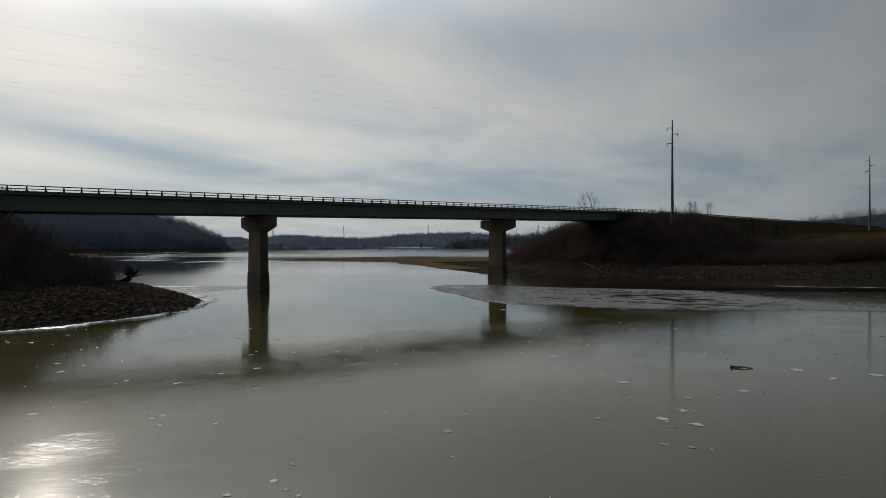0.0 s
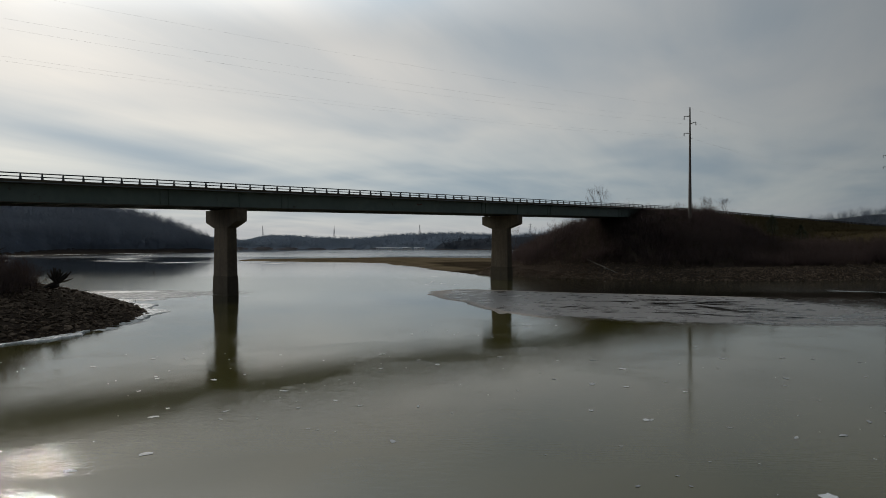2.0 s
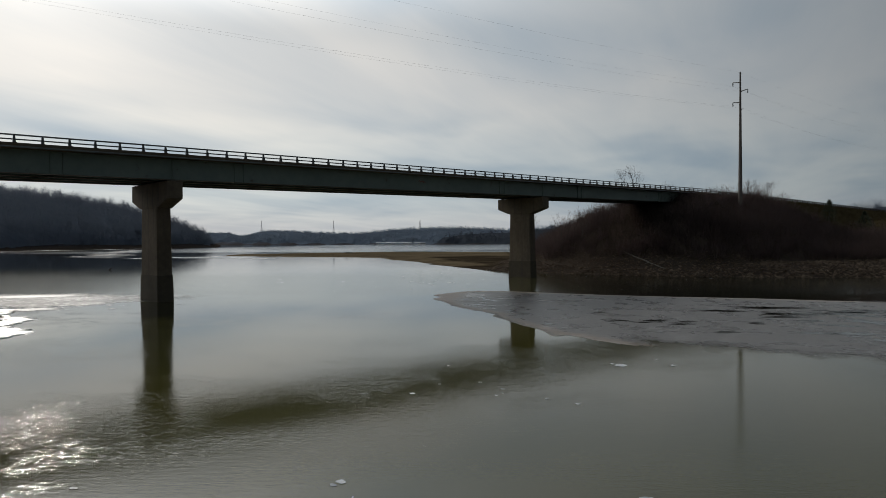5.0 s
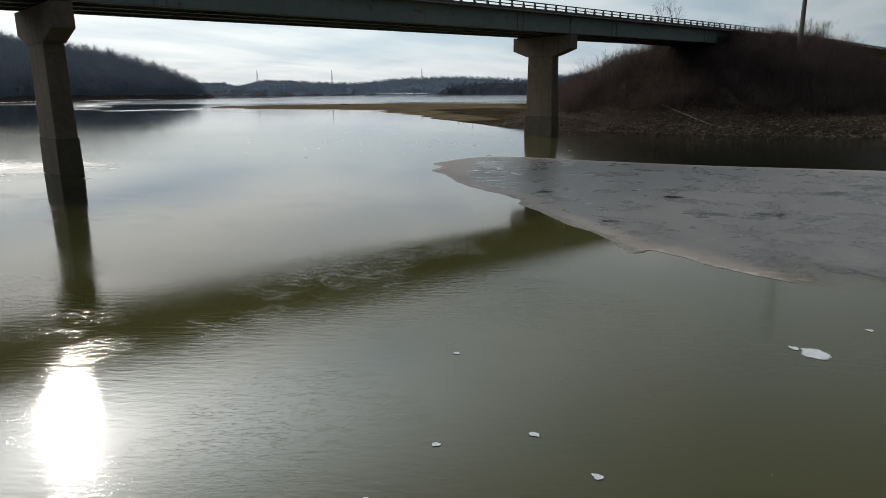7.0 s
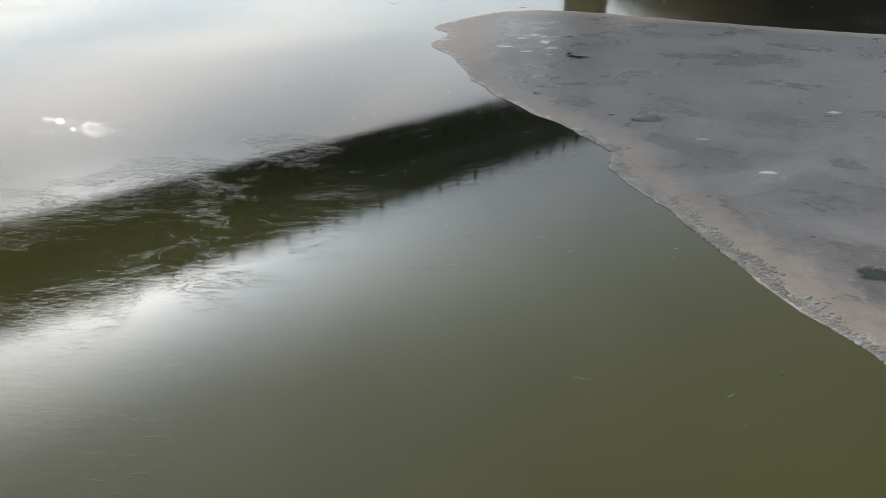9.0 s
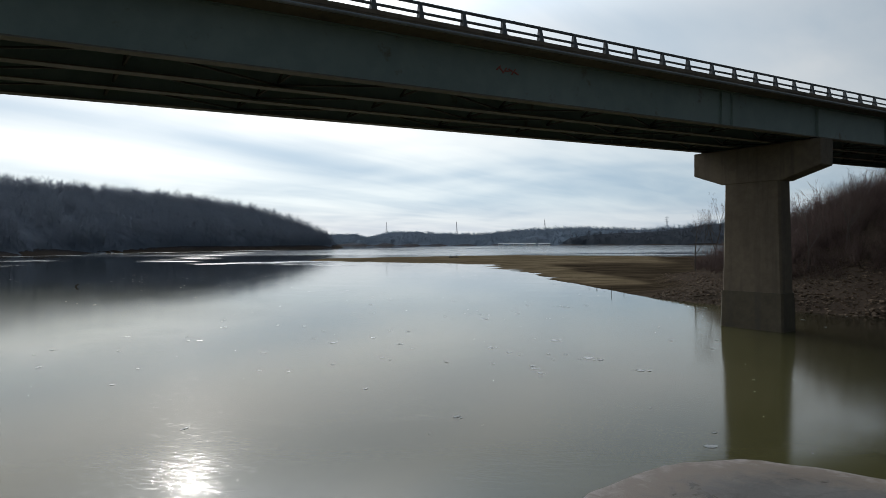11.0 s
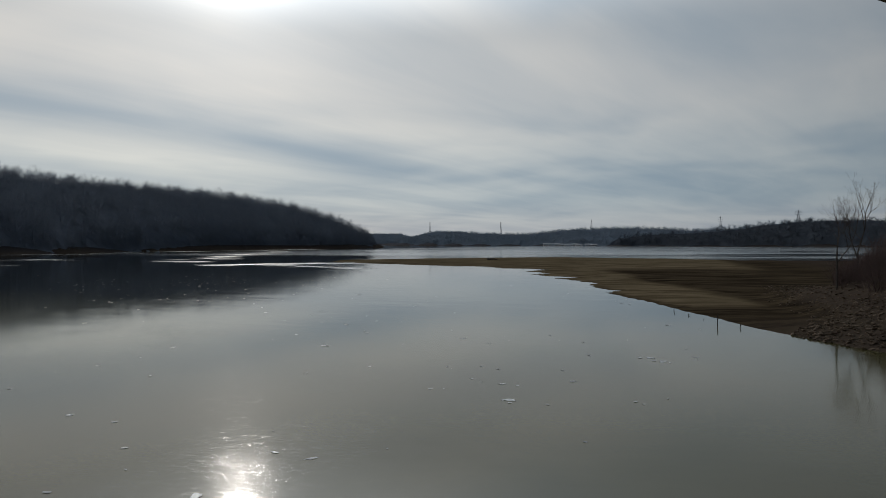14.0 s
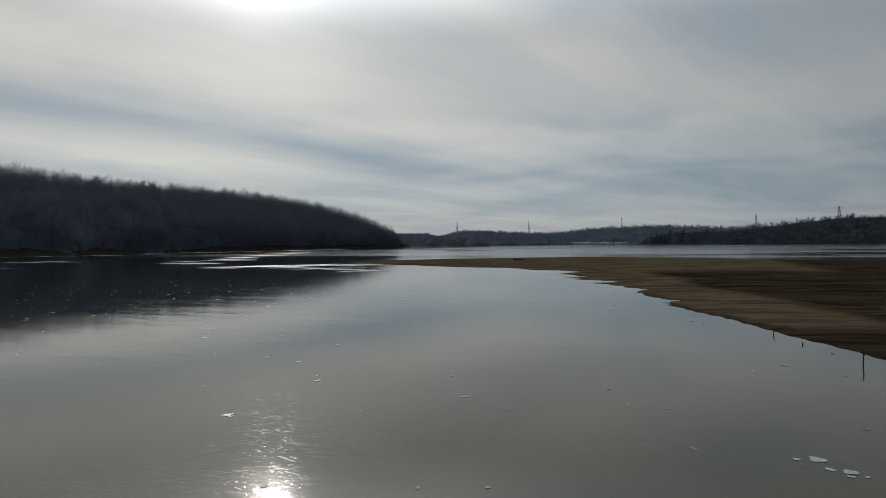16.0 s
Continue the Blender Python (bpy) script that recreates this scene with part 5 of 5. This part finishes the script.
def make_ice_sheet():
    rng = random.Random(17)
    sheet = soft_slab("ice_sheet", outline_of(curved(FRONT + BACK), 0.022, 2, 0.3), -0.05, 0.014, GREY_ICE, lambda x, y: 2.1 + 3.2 * math.exp(-((x - 1.5) ** 2 + (y - 111.5) ** 2) / 22), 6, lambda x, y, w: float(max(step(9.5, 15, x) * step(6.5, 0.0, w) * step(96, 88, y), 0.85 * step(38, 50, x + 0.4 * (y - 88)))))
    tagged(sheet, "broad grey sheet of old snow ice with pale rim", "ice")
    make_crust(sheet)
    pools = [(3.1, 108.3, 0.45, 0.22), (4.9, 110.7, 0.22, 0.18), (4.9, 109.4, 0.32, 0.42), (5.1, 108.0, 0.34, 0.25), (4.0, 107.3, 0.36, 0.15), (5.7, 107.0, 0.12, 0.1),
             (4.9, 106.7, 0.22, 0.09), (4.6, 111.1, 0.3, 0.1), (5.9, 106.3, 0.45, 0.24), (4.3, 103.0, 0.46, 0.18), (4.1, 100.7, 0.15, 0.1), (4.2, 101.6, 0.2, 0.07),
             (7.0, 98.0, 0.5, 0.22), (9.1, 89.4, 0.45, 0.2), (13.7, 96.2, 0.5, 0.3), (13.4, 90.5, 0.3, 0.18), (14.1, 91.2, 0.9, 0.4), (16.6, 91.2, 1.0, 0.45),
             (17.7, 89.2, 0.9, 0.4), (19.2, 85.4, 0.9, 0.4), (15.4, 90.2, 0.7, 0.3), (18.6, 90.6, 0.8, 0.3), (27.2, 95.2, 2.6, 0.9), (27.9, 99.8, 3.0, 0.8),
             (33.1, 96.1, 3.2, 0.7), (34.5, 88.6, 2.4, 0.7), (34.0, 81.0, 2.8, 0.7), (37.5, 79.0, 2.2, 0.6), (29.9, 76.4, 1.6, 0.4), (23.6, 97.5, 1.6, 0.6), (41.4, 81.2, 2.0, 0.6)]
    sweeps = [(31.5, 94.8, 4.2, 1.0, -0.75), (30.5, 81.8, 3.6, 0.9, -0.35), (38.5, 81.2, 3.2, 0.8, 0.15), (34.5, 89.5, 2.6, 0.6, -0.5), (27.5, 88.5, 2.2, 0.6, -0.3), (31.0, 89.0, 5.5, 1.3, -1.3), (40.8, 83.3, 4.0, 0.8, 0.69), (33.4, 76.6, 3.0, 0.5, 0.0), (36.0, 86.5, 3.0, 0.7, -0.9)]
    for x, y, a, b, turn in sweeps:
        soft_blob("melt_pool", x, y, a, b, turn, rng, 0.0176, POOL, sheet, 30, 0.4)
    pools += [(rng.uniform(22, 44), rng.uniform(76, 100), rng.uniform(0.5, 1.9), rng.uniform(0.25, 0.6)) for _ in range(34)]
    for x, y, a, b in pools:
        turn = rng.uniform(-0.25, 0.25)
        soft_blob("melt_pool", x, y, a * 1.3, b * 1.7, turn, rng, 0.018, POOL, sheet, 18, 0.4)
        for _ in range(2):
            soft_blob("melt_pool", x + rng.gauss(0, a), y + rng.gauss(0, b * 1.6), a * 0.4, b * 0.35, turn, rng, 0.0187, POOL, sheet, 12, 0.3)
    for x, y, a in ((3.9, 110.2, 0.5), (5.1, 109.7, 0.3), (3.2, 108.9, 0.35), (4.3, 110.8, 0.42), (3.4, 110.9, 0.38), (3.0, 110.1, 0.25), (2.6, 109.4, 0.24), (3.6, 109.5, 0.2),
                    (8.9, 94.0, 0.3), (8.1, 96.3, 0.25), (12.5, 99.0, 0.3)):
        soft_blob("snow_patch", x, y, a * 1.2, a * 0.6, rng.uniform(-0.3, 0.3), rng, 0.022, FROST, sheet, 18, 0.35)
    return sheet


make_ice_sheet()


def make_frost(label, pieces, mat, seed, name="frost_ice"):
    """Pale frozen patches, each an ice floe of its own."""
    rng = random.Random(seed)
    for x, y, a, b, turn in pieces:
        ob = soft_blob(name, x, y, a * 1.25, b * 1.25, turn, rng, 0.012 + rng.uniform(0, 0.006), mat, None, 40, 0.3)
        tagged(ob, label, "ice floe", "pale floes on the lake")


make_frost("white frosted ice beside the pier on the clear ice", [(-35.6, 109.3, 5.6, 2.6, 0.25), (-32.0, 104.0, 2.6, 2.2, 0.3), (-42.5, 112.0, 6.0, 2.2, 0.3), (-33.5, 98.6, 3.0, 1.6, 0.3),
           (-22.7, 75.5, 1.3, 2.6, 0.15), (-21.9, 71.0, 0.8, 1.5, 0.0)], FROST, 31)
make_frost("thin veil of frost on the clear lake ice", [(-37.0, 107.5, 10.0, 8.0, 0.3), (-44.0, 112.0, 8.0, 4.0, 0.3)], FROST_VEIL, 36)


def chain(line, count, long, thin, seed):
    """Narrow floes strung along a line, lying across the view."""
    rng = random.Random(seed)
    out = []
    for i in range(count):
        t = (i + rng.random()) / count * (len(line) - 1)
        (ax, ay), (bx, by) = line[int(t)], line[int(t) + 1]
        f = t - int(t)
        k = rng.uniform(0.5, 1.2)
        out.append((ax + (bx - ax) * f + rng.gauss(0, long * 0.25), ay + (by - ay) * f + rng.gauss(0, thin), long * k, thin * k * rng.uniform(0.6, 1.3), rng.gauss(0.45, 0.4)))
    return out


STRINGS = chain([(-153, 314), (-174, 354), (-192, 392), (-235, 478), (-271, 574)], 15, 13, 7, 1) + chain([(-117, 285), (-111, 294), (-97, 305), (-88, 311)], 14, 9, 3.5, 2) + chain([(-98, 280), (-82, 279), (-70, 269)], 8, 8, 2.5, 3)
RIGHT_STRIPS = chain([(55, 116.5), (68, 113.5), (95, 110)], 8, 4.5, 0.5, 9)
STRINGS += chain([(-250, 316), (-205, 316)], 5, 16, 2.5, 4) + chain([(-200, 268), (-165, 262)], 3, 12, 2, 5)
make_frost("wind-roughened ice floe below the wooded hill, sun glare painted in as white", STRINGS + [(-330, 420, 60, 4, 1.2), (-350, 560, 70, 5, 1.35), (-340, 700, 80, 9, 1.5)], GLARE_ICE, 32)

RIGHT_STRIPS += chain([(80, 153), (93, 161), (107, 174)], 6, 4.5, 0.35, 10)
make_frost("thin white strip of frost along the grey ice", [(x, y, a, b, t - 0.65) for x, y, a, b, t in RIGHT_STRIPS], FROST, 35)


def make_shore_ice():
    ob = band("shore_ice", SPIT[:5], -1.5, 0.06, BRIGHT_ICE, None, 7, -0.25, 0.05)
    tagged(ob, "white rim of broken ice along the rocky point", "ice")
    ob = band("shore_ice", SPIT[5:9], -2.2, 0.03, BRIGHT_ICE, None, 9, -0.1, 0.03)
    tagged(ob, "white rim of broken ice along the rocky point", "ice")


make_shore_ice()


def make_chips():
    """Snow-white ice chips frozen into the surface: the larger ones singly, the fine ones together."""
    rng = random.Random(23)
    big = [(1.1, 60.0, 0.22), (15.4, 38.4, 0.4), (20.4, 36.8, 0.5), (25.2, 42.2, 0.5), (26.0, 39.9, 0.35), (28.6, 41.0, 0.6), (16.7, 33.0, 0.3), (16.5, 31.0, 0.42), (15.5, 31.7, 0.3),
           (7.8, 26.7, 0.14), (2.9, 24.3, 0.18), (-1.2, 30.1, 0.22), (2.0, 23.2, 0.16), (3.9, 23.3, 0.12), (-3.9, 30.6, 0.16), (-8.8, 37.5, 0.2), (14.1, 55.8, 0.3), (23.1, 46.6, 0.3), (29.0, 44.6, 0.3),
           (1.6, 55.4, 0.24), (0.8, 48.2, 0.18), (-0.4, 46.9, 0.12), (13.3, 51.4, 0.24), (15.6, 50.5, 0.18), (11.0, 47.0, 0.18), (12.8, 45.7, 0.28), (0.9, 51.7, 0.12), (20.3, 63.4, 0.2), (-5.5, 46.6, 0.2),
           (10.6, 74.6, 0.5), (12.6, 76.1, 0.16), (12.9, 74.5, 0.26), (3.0, 74.3, 0.14), (4.4, 70.9, 0.16), (1.9, 68.9, 0.22), (5.2, 69.7, 0.14), (5.2, 69.0, 0.1), (4.95, 68.7, 0.13), (6.7, 68.2, 0.1), (7.7, 67.5, 0.16),
           (2.8, 70.5, 0.14), (-3.7, 135.0, 0.32), (-1.5, 129.7, 0.26), (-1.9, 130.8, 0.42), (0.5, 134.1, 0.4), (1.1, 133.6, 0.3), (2.9, 131.2, 0.42),
           (-5.0, 136.5, 0.32), (-1.6, 134.9, 0.16), (-1.6, 139.8, 0.5), (-12.8, 138.8, 0.22), (-10.3, 136.7, 0.26), (-12.8, 142.2, 0.2), (-4.0, 131.6, 0.22), (-9.9, 132.1, 0.16), (-9.3, 131.6, 0.12), (-14.4, 127.7, 0.2),
           (-12.9, 127.7, 0.15), (-22.9, 135.7, 0.36), (-14.5, 136.5, 0.4), (-21.9, 143.7, 0.2), (-19.7, 143.4, 0.18), (-25.1, 141.9, 0.25), (-8.6, 153.1, 0.25), (-7.7, 150.4, 0.4), (-7.9, 153.0, 0.14), (-2.6, 161.6, 0.4),
           (-2.0, 160.8, 0.3), (-13.8, 165.6, 0.35), (-10.1, 153.8, 0.16), (-3.1, 151.5, 0.14), (-2.8, 151.2, 0.14), (-11.2, 151.4, 0.13), (-15.6, 155.1, 0.14), (-20.8, 160.4, 0.3), (-10.4, 156.8, 0.14)]
    for x, y, a in big:
        a *= 0.8
        chip = empty("ice_chip", Matrix.Translation((x, y, 0)), "small white ice chip frozen into the lake surface", "ice chip", "white chips on the ice")
        turn = rng.uniform(-0.5, 0.5)
        for k in range(1 if a < 0.2 else rng.choice((2, 3, 4))):
            f = 1.0 if k == 0 else rng.uniform(0.25, 0.55)
            ox, oy = (0, 0) if k == 0 else (rng.gauss(0, a * 1.1), rng.gauss(0, a * 0.9))
            soft_blob("shard", ox, oy, a * 0.72 * f, a * f * rng.uniform(0.45, 0.95), turn + rng.gauss(0, 0.4), rng, 0.012 + 0.001 * k, CHIP_ICE, chip, 15, 0.5)
    verts, faces = [], []
    for _ in range(900):
        if rng.random() < 0.55:
            x, y = rng.uniform(-60, 40), rng.uniform(118, 235)
        else:
            x, y = rng.uniform(-25, 45), rng.uniform(12, 60)
        if inland(np.array(x), np.array(y), LAND) > -1 or inland(np.array(x), np.array(y), SPIT) > -1:
            continue
        a = rng.choice((0.04, 0.06, 0.08, 0.12, 0.2))
        k = len(verts)
        pts = blob(x, y, a, a * rng.uniform(0.3, 0.8), rng.uniform(0, 3), rng, 7, 0.35)
        verts += [(px, py, 0.011) for px, py in pts]
        faces.append(tuple(range(k, k + 7)))
    for _ in range(420):
        x, y = -37 + rng.gauss(0, 4.5), 106 + rng.gauss(0, 4.0)
        if inland(np.array(x), np.array(y), SPIT) > -0.5:
            continue
        a = rng.choice((0.05, 0.08, 0.12, 0.22))
        k = len(verts)
        verts += [(px, py, 0.021) for px, py in blob(x, y, a * 1.4, a * 0.6, rng.uniform(-0.4, 0.6), rng, 7, 0.4)]
        faces.append(tuple(range(k, k + 7)))
    for _ in range(260):
        x, y = -70 + rng.gauss(0, 15), 207 + rng.gauss(0, 17)
        a = rng.choice((0.06, 0.09, 0.13, 0.24))
        k = len(verts)
        pts = blob(x, y, a, a * 0.6, rng.uniform(0, 3), rng, 7, 0.35)
        verts += [(px, py, 0.011) for px, py in pts]
        faces.append(tuple(range(k, k + 7)))
    tagged(cloth("ice_crumbs", verts, faces, WHITE_ICE), "fine white ice crumbs scattered over the lake", "ice", kind="stuff")



def make_slivers():
    """Thin frozen needles and flakes that stand a little proud of the clear ice and catch the sky."""
    rng = random.Random(29)
    verts, faces = [], []
    for _ in range(15000):
        x, y = rng.uniform(-30, 9), rng.uniform(38, 104)
        dense = float((0.05 + 0.45 * step(90, 95, np.array(y + 0.4 * x))) * (0.2 + 0.8 * (waves(np.array(x * 1.0), np.array(y * 1.6), 2.7) > 0.12)))
        if rng.random() > dense or inland(np.array(x), np.array(y), SPIT) > -0.5 or inland(np.array(x), np.array(y), FRONT + BACK) > -0.3:
            continue
        a = rng.gauss(0.15, 0.5)
        bend = rng.gauss(0, 0.35)
        long, thin = rng.choice((0.04, 0.06, 0.09, 0.14, 0.24)), rng.uniform(0.003, 0.009)
        tilt = rng.uniform(-0.25, 0.5)
        k = len(verts)
        for t, w in ((-0.5, 0.25), (0.0, 1.0), (0.5, 0.15)):
            b = a + bend * t
            px, py = x + math.cos(b) * long * t, y + math.sin(b) * long * t
            for o in (-1, 1):
                verts.append((px - math.sin(b) * thin * w * o, py + math.cos(b) * thin * w * o, 0.010 + thin * w * tilt * (o + 1)))
        faces += [(k, k + 1, k + 3, k + 2), (k + 2, k + 3, k + 5, k + 4)]
    tagged(cloth("frost_needles", verts, faces, NEEDLE_ICE), "fine frozen needles and flakes on the clear ice", "ice", kind="stuff")


make_chips()
make_slivers()


# ---------------------------------------------------------------- driftwood, stakes and small things
def make_log(name, a, b, r, label, mat, forks=(), seed=1):
    rng = random.Random(seed)
    a, b = Vector(a), Vector(b)
    lg = empty(name, Matrix.Translation(a), label, "driftwood")
    vs, fs = [], []
    k = 9
    pts = [(b - a) * (i / k) + Vector((rng.gauss(0, r * 0.4), rng.gauss(0, r * 0.4), rng.gauss(0, r * 0.3) if 0 < i < k else 0)) for i in range(k + 1)]
    for i, (p, q) in enumerate(zip(pts, pts[1:])):
        limb(vs, fs, p, q, r * (1 - 0.6 * i / k), r * (1 - 0.6 * (i + 1) / k), 7)
    cloth("trunk", vs, fs, mat, lg, True)
    for t, off in forks:
        vs, fs = [], []
        p = (b - a) * t
        limb(vs, fs, p, p + Vector(off), r * 0.5, r * 0.15, 6)
        cloth("branch", vs, fs, mat, lg, True)
    return lg


make_log("driftwood_log", (29.6, 160.2, 3.55), (34.3, 151.9, 1.05), 0.15, "long bleached driftwood log lying down the rocky bank", DRIFTWOOD,
         ((0.45, (0.6, -2.3, -0.55)), (0.62, (-0.9, -1.1, -0.2))), 4)
make_log("floating_log", (22.0, 42.7, 0.06), (23.0, 42.45, 0.03), 0.06, "dark branch frozen into the lake ice", DARK_WOOD, ((0.1, (-0.1, 0.05, 0.12)),), 5)
z_bar = float(height(-51.6, 331))
make_log("driftwood_log", (-53.2, 331.2, z_bar + 0.25), (-49.6, 330.6, z_bar + 0.2), 0.3, "dark driftwood log stranded on the sand bar", DARK_WOOD,
         ((0.2, (-0.4, 0.2, 0.9)), (0.7, (0.5, 0.1, 1.0))), 8)
make_log("driftwood_log", (-72.8, 179.4, 0.02), (-72.5, 179.6, 0.4), 0.14, "dark snag standing out of the ice", DARK_WOOD, ((0.5, (0.25, 0.1, 0.1)),), 9)


def make_stake(x, y, tall, lean):
    ob = empty("stake", Matrix.Translation((x, y, min(0.0, float(height(x, y))))), "thin dead stick standing in the shallows", "stick", "sticks at the water's edge")
    vs, fs = [], []
    limb(vs, fs, (0, 0, -0.3), (lean, 0.02, tall), 0.045, 0.02, 5)
    limb(vs, fs, (lean * 0.6, 0.01, tall * 0.6), (lean * 0.6 + 0.12, 0.05, tall * 0.85), 0.02, 0.01, 4)
    cloth("stem", vs, fs, DARK_WOOD, ob)


for x, y, tall, lean in ((2.0, 177.7, 1.05, 0.03), (-0.75, 187.4, 0.5, 0.08), (0.4, 183.5, 0.35, -0.1), (3.3, 176.2, 0.45, 0.1), (11.8, 96.1, 0.4, 0.02), (1.2, 180.6, 0.3, 0.05)):
    make_stake(x, y, tall, lean)


def make_rootwad():
    rng = random.Random(12)
    x, y = -35.0, 84.2
    z = float(height(x, y))
    ob = empty("root_stump", Matrix.Translation((x, y, z)), "dark upturned root stump on the rocky point", "stump")
    vs, fs = [], []
    limb(vs, fs, (-1.2, 0.3, 0.15), (0.3, 0, 0.6), 0.22, 0.36, 9)
    cloth("trunk", vs, fs, DARK_WOOD, ob, True)
    for i in range(26):
        a = rng.uniform(0, 6.28)
        w = Vector((rng.uniform(-0.8, 1.0), math.cos(a) * 0.8, abs(math.sin(a)) * 1.1 + 0.1)).normalized()
        vs, fs = [], []
        p = Vector((0.3, 0, 0.75))
        m = p + w * rng.uniform(0.6, 1.0)
        limb(vs, fs, p, m, 0.13, 0.08, 6)
        limb(vs, fs, m, m + (w + Vector((rng.gauss(0, 0.4), rng.gauss(0, 0.4), rng.gauss(0.2, 0.3)))).normalized() * rng.uniform(0.4, 0.9), 0.10, 0.03, 5)
        if min(v.z for v in vs) > -0.5:
            cloth("root", vs, fs, DARK_WOOD, ob)


make_rootwad()


def make_cedar(x, y, tall, wide, seed):
    rng = random.Random(seed)
    z = float(height(x, y))
    ob = empty("cedar_tree", Matrix.Translation((x, y, z)), "small dark evergreen cedar on the grassy slope", "tree", "cedars on the slope")
    vs, fs = [], []
    limb(vs, fs, (0, 0, -0.2), (0, 0, tall * 0.9), 0.12, 0.03, 6)
    cloth("trunk", vs, fs, BARK, ob)
    pts = []
    for _ in range(900):
        h = rng.random() ** 0.8
        r = wide * (1 - h) ** 0.7 * rng.uniform(0.5, 1.05) * (1 + 0.25 * math.sin(7 * h + seed))
        a = rng.uniform(0, 6.28)
        c = np.array([math.cos(a) * r, math.sin(a) * r, 0.25 + h * (tall - 0.25)])
        d = np.array([math.cos(a) * 0.3, math.sin(a) * 0.3, rng.uniform(0.1, 0.4)])
        s = np.array([-math.sin(a), math.cos(a), rng.uniform(-0.3, 0.3)]) * rng.uniform(0.05, 0.11)
        pts += [c - s, c + s, c + d]
    cloth("crown", pts, [(i, i + 1, i + 2) for i in range(0, len(pts), 3)], CEDAR, ob)


for i, (x, y, tall, wide) in enumerate(((84.6, 200.0, 5.2, 2.1), (89.6, 195.0, 5.0, 2.3))):
    make_cedar(x, y, tall, wide, 60 + i)


def plant_grass():
    rng = random.Random(9)
    tufts = [fan(rng, 24, 0.75, 0.5, 0.012) for _ in range(5)]
    x, y, g = points(31, 14000, 62, 190, 150, 290, lambda x, y: (height(x, y) > 4.0) & (embankment(x, y) > 2.0) & (inland(x, y, LAND) > 10))
    keep = g.random(len(x)) < 0.7
    x, y = x[keep], y[keep]
    s = (x - P1.x) * ALONG.x + (y - P1.y) * ALONG.y
    q = np.abs((x - P1.x) * SIDE.x + (y - P1.y) * SIDE.y)
    ok = ~((q < 5.8) & (s > S_END - 1))
    x, y = x[ok], y[ok]
    scatter("slope_grass", tufts, x, y, height(x, y) - 0.03, g.uniform(0.6, 1.4, len(x)), DRY_GRASS, "dry winter grass on the embankment slope", "grass", 7)


plant_grass()


# ---------------------------------------------------------------- the far shore
def make_pylon(x, y, top, label, arms=True):
    z = float(height(x, y))
    h = top - z
    py = empty("transmission_tower", Matrix.Translation((x, y, z)), label, "pylon", "transmission towers on the far hills")
    vs, fs = [], []
    w = lambda t: 3.6 * (1 - t) ** 1.3 + 0.55
    k = 9
    for i in range(k):
        a, b = i / k, (i + 1) / k
        for sx, sy in ((-1, -1), (1, -1), (1, 1), (-1, 1)):
            limb(vs, fs, (sx * w(a), sy * w(a), h * a), (sx * w(b), sy * w(b), h * b), 0.22, 0.22, 3)
        for (ax, ay), (bx, by) in (((-1, -1), (1, -1)), ((1, -1), (1, 1)), ((1, 1), (-1, 1)), ((-1, 1), (-1, -1))):
            limb(vs, fs, (ax * w(a), ay * w(a), h * a), (bx * w(b), by * w(b), h * b), 0.14, 0.14, 3)
            limb(vs, fs, (bx * w(a), by * w(a), h * a), (ax * w(b), ay * w(b), h * b), 0.14, 0.14, 3)
    cloth("lattice", vs, fs, TOWER_STEEL, py)
    if arms:
        for t, r in ((0.72, 5.5), (0.83, 6.5), (0.93, 5.0)):
            vs, fs = [], []
            for o in (-1, 1):
                limb(vs, fs, (0, 0, h * t + 1.0), (o * r, 0, h * t), 0.2, 0.12, 3)
                limb(vs, fs, (0, 0, h * t - 0.6), (o * r, 0, h * t), 0.2, 0.12, 3)
            cloth("crossarm", vs, fs, TOWER_STEEL, py)
    return py


for x, y, top in ((-799, 2466, 86), (-513, 2400, 82), (-161, 1947, 70)):
    make_pylon(x, y, top, "hazy steel transmission tower above the far woods", arms=False)
for x, y, top in ((157.5, 1895, 71.5), (252, 1477, 66), (377, 1420, 77)):
    make_pylon(x, y, top, "steel transmission tower with crossarms above the far woods")


def make_docks():
    rng = random.Random(14)
    for i in range(9):
        t = i / 8
        x, y = -222 + 112 * t + rng.uniform(-3, 3), 1560 - 158 * t + rng.uniform(-5, 5)
        dk = empty("boat_dock", Matrix.Translation((x, y, 0)) @ Matrix.Rotation(rng.uniform(-0.3, 0.3), 4, "Z"), "white roofed boat dock at the far marina", "dock", "docks of the marina")
        bm = bmesh.new()
        box(bm, -6, 6, -4, 4, -0.5, 0.6)
        part("float", bm, WHITE_PAINT, dk)
        bm = bmesh.new()
        hz = rng.uniform(3.2, 4.6)
        prism(bm, [(-4.3, hz), (0, hz + 1.1), (4.3, hz), (4.3, hz - 0.25), (-4.3, hz - 0.25)], -6.3, 6.3)
        part("roof", bm, WHITE_PAINT, dk, "white metal roof")
        for sx in (-5.6, 0, 5.6):
            for sy in (-3.8, 3.8):
                bm = bmesh.new()
                box(bm, sx - 0.15, sx + 0.15, sy - 0.15, sy + 0.15, 0.6, hz - 0.2)
                part("post", bm, WHITE_PAINT, dk)


make_docks()
